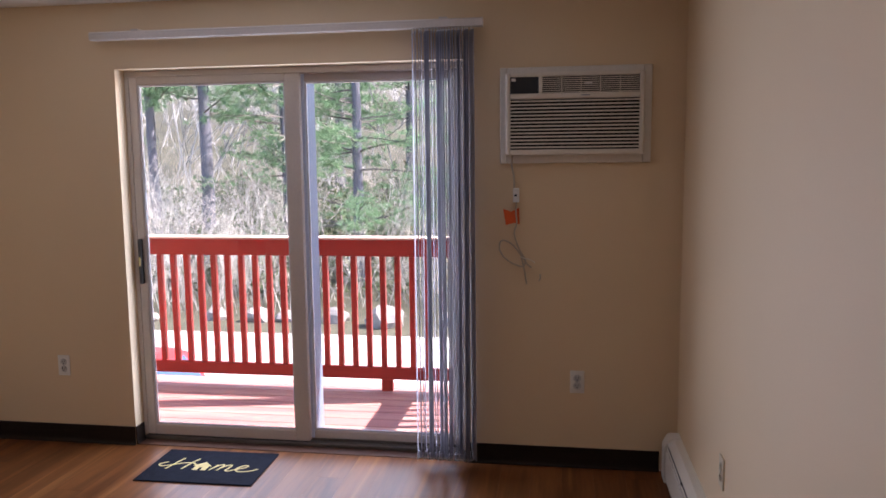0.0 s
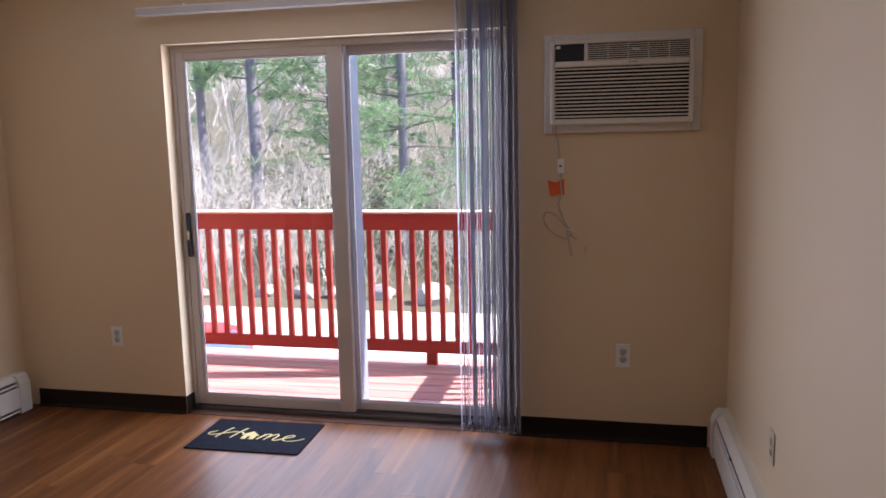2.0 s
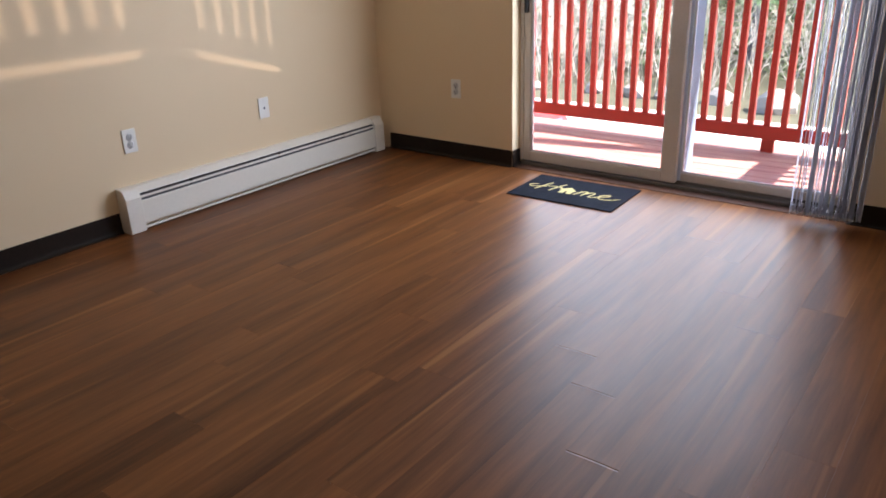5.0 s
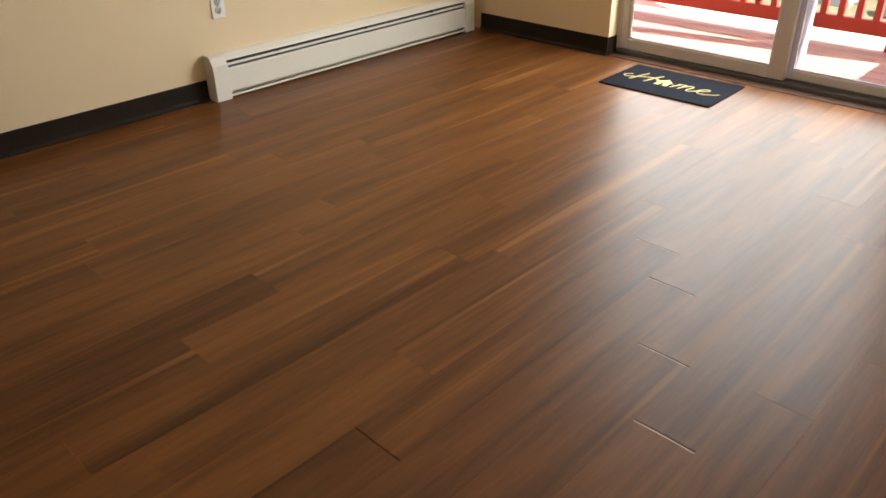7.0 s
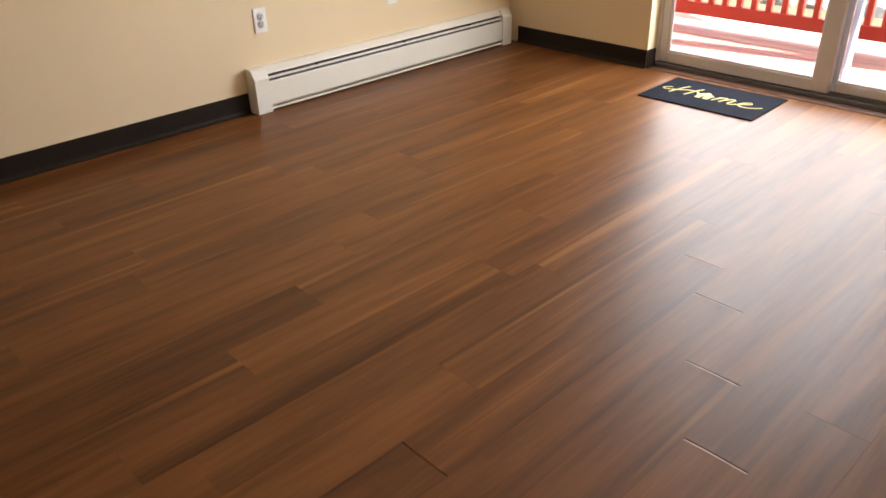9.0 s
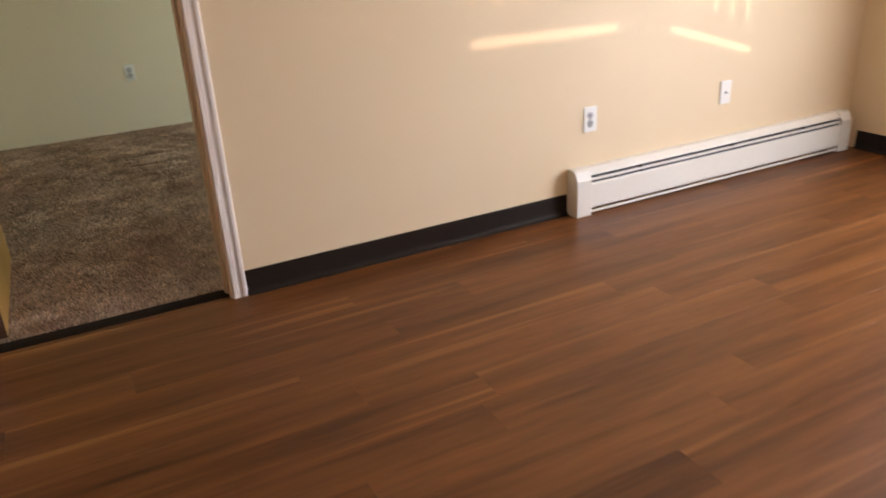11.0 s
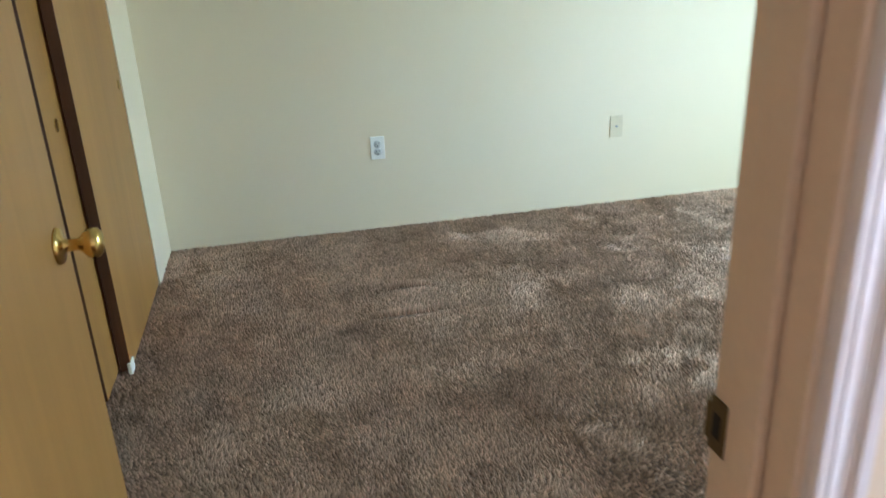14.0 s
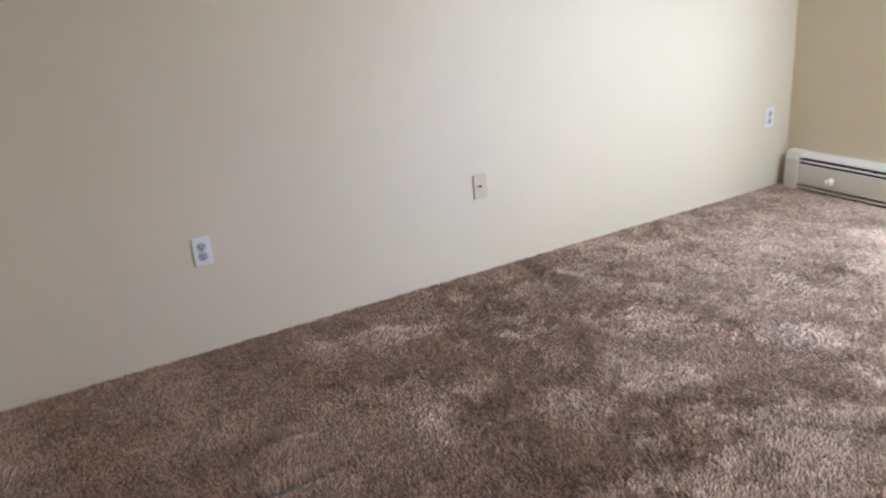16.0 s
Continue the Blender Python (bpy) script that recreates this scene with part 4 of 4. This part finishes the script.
def twig_bush(name, seed, height, stems, material, spread=0.8, forks=4, thick=0.009):
    """A bare shrub: many thin stems that fork as they rise, as one mesh."""
    rr = random.Random(seed)
    verts, faces = [], []

    def limb(p, d, length, r, depth):
        n = 3 if depth > 1 else 2
        pts = [p]
        for _ in range(n):
            d = (d + Vector((rr.uniform(-1, 1), rr.uniform(-1, 1), rr.uniform(-0.5, 0.9))) * 0.22).normalized()
            pts.append(pts[-1] + d * length / n)
        base = len(verts)
        for i, q in enumerate(pts):
            rad = r * (1 - 0.65 * i / n)
            u = d.orthogonal().normalized()
            v = d.cross(u)
            for k in range(3):
                verts.append(q + (u * math.cos(k * 2.094) + v * math.sin(k * 2.094)) * rad)
        for i in range(n):
            for k in range(3):
                a = base + i * 3 + k
                b = base + i * 3 + (k + 1) % 3
                faces.append((a, b, b + 3, a + 3))
        if depth > 0:
            for i in range(rr.randint(2, forks) if depth > 1 else 3):
                q = pts[rr.randint(1, n)]
                dd = (d + Vector((rr.uniform(-1, 1), rr.uniform(-1, 1), rr.uniform(-0.6, 0.6)))).normalized()
                limb(q, dd, length * rr.uniform(0.4, 0.7), r * 0.6, depth - 1)
    for _ in range(stems):
        a = rr.uniform(0, 6.283)
        q = Vector((math.cos(a), math.sin(a), 0)) * rr.uniform(0, spread)
        limb(q, Vector((rr.uniform(-0.35, 0.35), rr.uniform(-0.35, 0.35), 1)).normalized(), height * rr.uniform(0.45, 0.75), thick * height / 2.5 * rr.uniform(0.6, 1.2), 3)
    me = bpy.data.meshes.new(name)
    me.from_pydata([tuple(v) for v in verts], [], faces)
    me.materials.append(material)
    return me


def trunk_mesh(seed, height, r, material, sides=12):
    rr = random.Random(seed)
    bm = bmesh.new()
    rings = []
    off = Vector((0, 0, 0))
    for i in range(15):
        f = i / 14
        off = off + Vector((rr.uniform(-1, 1), rr.uniform(-1, 1), 0)) * 0.05
        rad = r * (1 - 0.75 * f) * (1.35 if i == 0 else 1)
        rings.append([bm.verts.new(off + Vector((math.cos(k * 6.2832 / sides), math.sin(k * 6.2832 / sides), 0)) * rad * rr.uniform(0.9, 1.1) + Vector((0, 0, height * f - (0.3 if i == 0 else 0)))) for k in range(sides)])
    for a, b in zip(rings, rings[1:]):
        for k in range(sides):
            bm.faces.new((a[k], a[(k + 1) % sides], b[(k + 1) % sides], b[k])).smooth = True
    bm.faces.new(rings[-1])
    return mesh_of("trunk", bm, material)


def pine(seed, height, r, low, label, at, reach=3.8, clumps=24):
    """A white pine: trunk, drooping limbs in whorls, and needle tufts."""
    rr = random.Random(seed)
    t = thing("pine_tree", label, "tree", "pines behind the lot", at=at)
    o = new("trunk", trunk_mesh(seed, height, r, M_BARK))
    o.parent = t
    verts, faces, lv, lf = [], [], [], []
    z = low
    while z < height * 0.97:
        for _ in range(rr.randint(3, 5)):
            a = rr.uniform(0, 6.283)
            f = (z - low) / (height - low)
            length = reach * (1 - 0.75 * f) * rr.uniform(0.6, 1.15)
            d = Vector((math.cos(a), math.sin(a), rr.uniform(-0.12, 0.25)))
            p = Vector((0, 0, z + rr.uniform(-0.2, 0.2)))
            pts = [p]
            n = 5
            for i in range(n):
                d = (d + Vector((rr.uniform(-0.15, 0.15), rr.uniform(-0.15, 0.15), rr.uniform(-0.12, 0.14)))).normalized()
                pts.append(pts[-1] + d * length / n)
            base = len(verts)
            for i, q in enumerate(pts):
                u = Vector((0, 0, 1))
                v = d.cross(u).normalized()
                rad = 0.045 * (1 - 0.8 * i / n)
                for k in range(3):
                    verts.append(q + (u * math.cos(k * 2.094) + v * math.sin(k * 2.094)) * rad)
            for i in range(n):
                for k in range(3):
                    s, e = base + i * 3 + k, base + i * 3 + (k + 1) % 3
                    faces.append((s, e, e + 3, s + 3))
            for _c in range(clumps):
                k = rr.uniform(0.35, 1.0) * n
                i0 = min(int(k), n - 1)
                c = pts[i0].lerp(pts[i0 + 1], k - i0) + Vector((rr.gauss(0, 0.32), rr.gauss(0, 0.32), rr.gauss(0, 0.13)))
                for _n in range(26):
                    w = Vector((rr.gauss(0, 1), rr.gauss(0, 1), rr.gauss(0, 0.6) + 0.25)).normalized() * rr.uniform(0.14, 0.34)
                    s = w.orthogonal().normalized() * 0.009
                    b0 = len(lv)
                    lv.extend((c - s, c + s, c + w))
                    lf.append((b0, b0 + 1, b0 + 2))
        z += rr.uniform(0.5, 0.9)
    for nm, vv, ff, mm in (("limbs", verts, faces, M_LIMB), ("crown", lv, lf, M_NEEDLE)):
        me = bpy.data.meshes.new(nm)
        me.from_pydata([tuple(q) for q in vv], [], ff)
        me.materials.append(mm)
        ch = new(nm, me)
        ch.parent = t
    return t


def ground_z(x, y):
    if y <= 17:
        return GZ
    return GZ - 0.2 + min(26.0, max(0.0, y - 24) * 0.22) + noise.noise(Vector((x * 0.05, y * 0.05, 0))) * 0.8


PINES = [
    (-13.2, 25.5, 17, 0.24, 6.5, 11), (-10.7, 25.0, 19, 0.30, 6.2, 12), (-7.7, 26.0, 18, 0.20, 3.2, 13), (-3.9, 23.0, 18, 0.22, 1.4, 14),
    (0.9, 25.0, 17, 0.24, 0.6, 15), (-21.5, 33.0, 19, 0.26, 3.5, 16), (-9.0, 38.0, 20, 0.26, 3.0, 17), (3.5, 33.0, 18, 0.25, 2.0, 18), (-4.5, 36.0, 19, 0.25, 4.0, 19),
]
for x, y, h, r, low, sd in PINES:
    pine(sd, h, r, low, "tall white pine with a bare grey lower trunk" if low > 4 else "green white pine with drooping limbs", (x, y, ground_z(x, y)))

BUSHES = [twig_bush("thicket", 31, 3.2, 8, M_TWIG, 1.3, 4), twig_bush("thicket", 32, 2.8, 9, M_TWIG2, 1.4, 4), twig_bush("thicket", 33, 3.9, 6, M_TWIG, 1.2, 4)]
BARE = [twig_bush("bare_tree", 35, 13.0, 2, M_FARTWIG, 0.5, 5), twig_bush("bare_tree", 36, 11.0, 2, M_FARTWIG, 0.8, 5)]
rr = random.Random(8)
thicket = tagged(new("bare_thicket"), "tangle of bare pale winter shrubs behind the boulders", "shrubs", kind="stuff")
for i in range(190):
    x = rr.uniform(-19, 6)
    y = 17.4 + rr.random() ** 1.4 * 16
    o = new("shrub", rr.choice(BUSHES))
    s = rr.uniform(0.7, 1.25)
    o.matrix_world = Matrix.Translation((x, y, ground_z(x, y) - 0.05)) @ Matrix.Rotation(rr.uniform(0, 6.28), 4, "Z") @ Matrix.Scale(s, 4)
    o.parent = thicket
far_wood = tagged(new("bare_woods"), "far bare deciduous trees on the hillside", kind="stuff")
for i in range(110):
    x = rr.uniform(-40, 16)
    y = rr.uniform(30, 75)
    o = new("bare_tree", rr.choice(BARE))
    o.matrix_world = Matrix.Translation((x, y, ground_z(x, y) - 0.1)) @ Matrix.Rotation(rr.uniform(0, 6.28), 4, "Z") @ Matrix.Scale(rr.uniform(0.7, 1.2), 4)
    o.parent = far_wood
bush = twig_bush("shrub", 41, 2.6, 7, M_TWIG3, 0.5)
o = tagged(new("shrub", bush), "warm tan bare shrub catching the sun", "shrub")
o.location = (0.9, 17.4, GZ + 0.0)


# dark evergreen undergrowth under the trees
ur = random.Random(77)
uv, uf = [], []
for i in range(420):
    x, y = ur.uniform(-24, 8), ur.uniform(20.5, 33)
    g, h = ground_z(x, y), ur.uniform(0.8, 2.6)
    for _ in range(60):
        c = Vector((x + ur.gauss(0, 0.55), y + ur.gauss(0, 0.45), g + h * ur.random() ** 0.8))
        w = Vector((ur.gauss(0, 1), ur.gauss(0, 1), ur.gauss(0, 0.8))).normalized() * ur.uniform(0.10, 0.26)
        s = w.orthogonal().normalized() * 0.06
        b0 = len(uv)
        uv.extend((tuple(c - s), tuple(c + s), tuple(c + w)))
        uf.append((b0, b0 + 1, b0 + 2))
ume = bpy.data.meshes.new("undergrowth")
ume.from_pydata(uv, [], uf)
ume.materials.append(M_UNDER)
tagged(new("undergrowth", ume), "dark green evergreen undergrowth at the wood's edge", "undergrowth", kind="stuff")


def boulder(seed, r, at, flat=0.75):
    rr = random.Random(seed)
    bm = bmesh.new()
    bmesh.ops.create_icosphere(bm, subdivisions=2, radius=1.0)
    for v in bm.verts:
        n_ = noise.noise(v.co * 1.3 + Vector((seed, 0, 0))) * 0.45 + noise.noise(v.co * 3.1 + Vector((0, seed, 0))) * 0.22
        v.co = v.co * (1 + n_)
        v.co.x *= r * rr.uniform(1.0, 1.05)
        v.co.y *= r * 0.85
        v.co.z = v.co.z * r * flat
    o = part("boulder", bm, M_ROCK)
    o.location = (at[0], at[1], at[2] + r * flat * 0.45)
    return tagged(o, "large grey boulder at the edge of the lot", "boulder", "boulders along the lot")


for i, (x, y, r) in enumerate([(-11.0, 16.0, 0.34), (-9.6, 16.3, 0.42), (-8.1, 15.8, 0.30), (-6.3, 16.2, 0.40), (-5.0, 16.1, 0.46), (-4.2, 16.2, 0.38), (-2.75, 16.2, 0.46), (-1.25, 15.9, 0.66), (0.6, 16.2, 0.45), (2.3, 16.0, 0.5), (-13.0, 16.2, 0.42)]):
    boulder(60 + i, r * 0.78, (x, y, GZ))


# ---------------------------------------------------------------- parked car
car = thing("car", "red hatchback with dark windows parked in the lot", "car", at=(-4.33, 6.75, GZ + 0.02))
CW = 0.86


def car_slab(pts, w, material, name, bevel, parent=car, label=""):
    bm = extrude_profile(pts, 2 * w, lambda u, v, q: (u, -w + q, v))
    bmesh.ops.bevel(bm, geom=bm.edges[:], offset=bevel, segments=2, affect="EDGES", profile=0.6)
    for f in bm.faces:
        f.smooth = True
    return part(name, bm, material, parent, label)


body_ = car_slab([(-2.15, 0.30), (2.12, 0.30), (2.18, 0.55), (2.14, 0.92), (-0.95, 0.92), (-2.0, 0.78), (-2.18, 0.55)], CW, M_CARRED, "body", 0.05)
car_slab([(-1.05, 0.90), (2.10, 0.90), (1.72, 1.40), (1.45, 1.45), (-0.10, 1.45), (-0.35, 1.40)], CW - 0.09, M_CARRED, "cabin", 0.05)
for s in (-1, 1):
    y0 = s * (CW - 0.088)
    for pts in ([(-0.85, 0.95), (0.30, 0.95), (0.30, 1.36), (-0.28, 1.36)], [(0.37, 0.95), (1.28, 0.95), (1.28, 1.36), (0.37, 1.36)]):
        part("side_window", extrude_profile(pts, 0.012, lambda u, v, q: (u, y0 + s * q, v)), M_CARGLASS, car, "dark bluish side window")
part("rear_window", extrude_profile([(-0.62, 0.0), (0.62, 0.0), (0.54, 0.40), (-0.54, 0.40)], 0.012, lambda u, v, q: (2.06 - v * 0.74 + q, u, 0.98 + v)), M_CARGLASS, car)
for wx in (-1.35, 1.35):
    for s in (-1, 1):
        wh = part("wheel", lathe([(0.20, -0.10), (0.29, -0.10), (0.31, -0.07), (0.31, 0.07), (0.29, 0.10), (0.20, 0.10)], 24, "y", (wx, s * (CW - 0.09), 0.31)), M_TYRE, car, "black tyre")
        part("rim", lathe([(0.03, -0.104), (0.19, -0.09), (0.20, 0.0), (0.19, 0.09), (0.03, 0.104)], 20, "y", (wx, s * (CW - 0.09), 0.31)), M_HEATDARK, wh)
for s in (-1, 1):
    part("tail_light", B(2.10, 2.19, s * 0.66 - 0.12, s * 0.66 + 0.12, 0.70, 0.90, 0.02), M_CARRED, car)


# ---------------------------------------------------------------- floor planks
PW, PL, ROW0 = 0.1524, 1.22, 0.052
# an end joint's y in each row of planks, counted from the partition
JOINTS = {0: -2.31, 2: -3.988, 3: -3.13, 4: -2.30, 7: -0.662, 8: -2.30, 9: -2.513, 10: -2.773, 11: -3.10, 12: -2.262, 14: -2.733, 15: -2.995, 16: -1.96, 17: -2.269, 18: -2.53}
LIFTED = {(15, -1.775), (16, -1.96), (17, -2.269), (18, -2.53)}   # joints that have peaked


def plank_mesh(w, length, rise0, rise1):
    """One plank with eased edges; an end that has peaked bows up in its middle."""
    if not (rise0 or rise1):
        return mesh_of("plank", B(-w / 2 + 0.0001, w / 2 - 0.0001, -length / 2 + 0.0001, length / 2 - 0.0001, -0.004, 0.0, 0.0003), M_PLANK)
    bm = bmesh.new()
    us = [(-0.5 + i / 8) * (w - 0.0002) for i in range(9)]
    near = (0.0001, 0.006, 0.015, 0.03, 0.05, 0.08)
    ds = [*near, *(length - q for q in reversed(near))]
    rows = []
    for d in ds:
        r = []
        for u in us:
            arch = max(0.0, math.cos(math.pi * u / w)) ** 1.5
            z = arch * (rise0 * math.exp(-d / 0.022) + rise1 * math.exp(-(length - d) / 0.022))
            r.append(bm.verts.new((u, d - length / 2, z)))
        rows.append(r)
    for p, q in zip(rows, rows[1:]):
        for i in range(8):
            bm.faces.new((p[i], p[i + 1], q[i + 1], q[i])).smooth = True
    for line in (rows[0], rows[-1]):
        low = [bm.verts.new((v.co.x, v.co.y, -0.004)) for v in line]
        for i in range(8):
            bm.faces.new((line[i], line[i + 1], low[i + 1], low[i]))
    bmesh.ops.recalc_face_normals(bm, faces=bm.faces)
    return mesh_of("plank", bm, M_PLANK)


rr = random.Random(21)
plank_me = {}
row, x = -1, 0.0
while x < EAST - 0.005:
    x1 = min(ROW0 + PW * (row + 1), EAST)
    w = x1 - x
    y = JOINTS.get(row, -rr.uniform(1.2, 2.4))
    y -= PL * math.ceil((y - SOUTH) / PL)
    while y < -0.002:
        y0, y1 = max(y, SOUTH), min(y + PL, -0.001)
        if y1 - y0 > 0.01:
            rise0 = 0.0011 if any(q == row and abs(j - y0) < 0.02 for q, j in LIFTED) else 0.0
            rise1 = 0.0016 if any(q == row and abs(j - y1) < 0.02 for q, j in LIFTED) else 0.0
            key = (round(w, 3), round(y1 - y0, 3), rise0, rise1)
            if key not in plank_me:
                plank_me[key] = plank_mesh(w, y1 - y0, rise0, rise1)
            o = new("plank", plank_me[key])
            o.location = (x + w / 2, (y0 + y1) / 2, 0)
            o.parent = floor
        y += PL
    x = x1
    row += 1
o = new("plank", mesh_of("plank", B(-0.029, -0.001, DOOR_S, DOOR_N, -0.004, 0.0), M_PLANK))
o.parent = floor

# ---------------------------------------------------------------- carpet pile
prng = np.random.default_rng(5)
STEP = 0.0088
gx = np.arange(BED_W + 0.004, -0.1, STEP)
gy = np.arange(BED_S - 0.10, -0.004, STEP)
X, Y = [a.ravel() for a in np.meshgrid(gx, gy)]
keep = (X < -WALL_W - 0.002) | ((Y > DOOR_S + 0.002) & (Y < DOOR_N - 0.002))
X, Y = X[keep], Y[keep]
k = len(X)
X = X + prng.uniform(-0.005, 0.005, k)
Y = Y + prng.uniform(-0.005, 0.005, k)
def field(cell):
    """Smooth random values over the room, one every cell metres."""
    nx, ny = int(4 / cell) + 3, int(6 / cell) + 3
    g = prng.random((nx, ny))
    u, v = (X + 3.6) / cell, (Y + 5.2) / cell
    i, j = u.astype(int), v.astype(int)
    fu, fv = u - i, v - j
    fu, fv = fu * fu * (3 - 2 * fu), fv * fv * (3 - 2 * fv)
    return (g[i, j] * (1 - fu) + g[i + 1, j] * fu) * (1 - fv) + (g[i, j + 1] * (1 - fu) + g[i + 1, j + 1] * fu) * fv


# the pile lies over in patches and stands in tufts
wave = field(0.30) + 0.8 * field(0.12)
ang = wave * 3.4 + field(0.04) * 2.0 + prng.normal(0, 0.7, k)
lean = 0.001 + 0.016 * field(0.09) * field(0.25) + prng.uniform(0, 0.005, k)
hgt = 0.008 + 0.006 * field(0.024) + 0.003 * field(0.11) + prng.uniform(0, 0.004, k)
bald = np.zeros(k, dtype=bool)
# two creases, with tufts left out along them to bare the darker backing
for cx, y0, y1, bow in ((-2.506, -3.60, -3.36, 0.10), (-2.237, -3.70, -3.31, -0.05)):
    s = (Y - y0) / (y1 - y0)
    across = X - (cx + bow * (s - 0.5) ** 2)
    along = np.clip(1 - (2 * s - 1) ** 2, 0, 1)
    bald |= np.abs(across) < 0.009 * along
    hgt += along * (0.026 * np.exp(-((across + 0.020) / 0.016) ** 2) - 0.010 * np.exp(-((across - 0.010) / 0.012) ** 2))
hgt = np.maximum(hgt, 0.002)
X, Y, ang, lean, hgt = (a[~bald] for a in (X, Y, ang, lean, hgt))
k = len(X)
R = 0.0056
vs = np.zeros((k, 4, 3))
for j in range(3):
    a = prng.uniform(0, 0.6, k) + j * 2.094
    vs[:, j, 0] = X + R * np.cos(a)
    vs[:, j, 1] = Y + R * np.sin(a)
    vs[:, j, 2] = 0.0005
vs[:, 3, 0] = np.clip(X + lean * np.cos(ang), BED_W + 0.001, None)
vs[:, 3, 1] = Y + lean * np.sin(ang)
vs[:, 3, 2] = hgt
idx = np.arange(k)[:, None] * 4
tri = np.concatenate([idx + np.array([[0, 1, 3]]), idx + np.array([[1, 2, 3]]), idx + np.array([[2, 0, 3]])], axis=1).reshape(-1, 3)
me = bpy.data.meshes.new("carpet_pile")
me.vertices.add(k * 4)
me.vertices.foreach_set("co", vs.ravel())
me.loops.add(len(tri) * 3)
me.loops.foreach_set("vertex_index", tri.ravel().astype(np.int32))
me.polygons.add(len(tri))
me.polygons.foreach_set("loop_start", np.arange(0, len(tri) * 3, 3, dtype=np.int32))
me.polygons.foreach_set("loop_total", np.full(len(tri), 3, dtype=np.int32))
me.update(calc_edges=True)
me.validate()
me.materials.append(M_PILE)
pile = tagged(new("carpet_pile", me), "soft taupe-brown carpet tufts", kind="stuff")
pile.parent = carpet
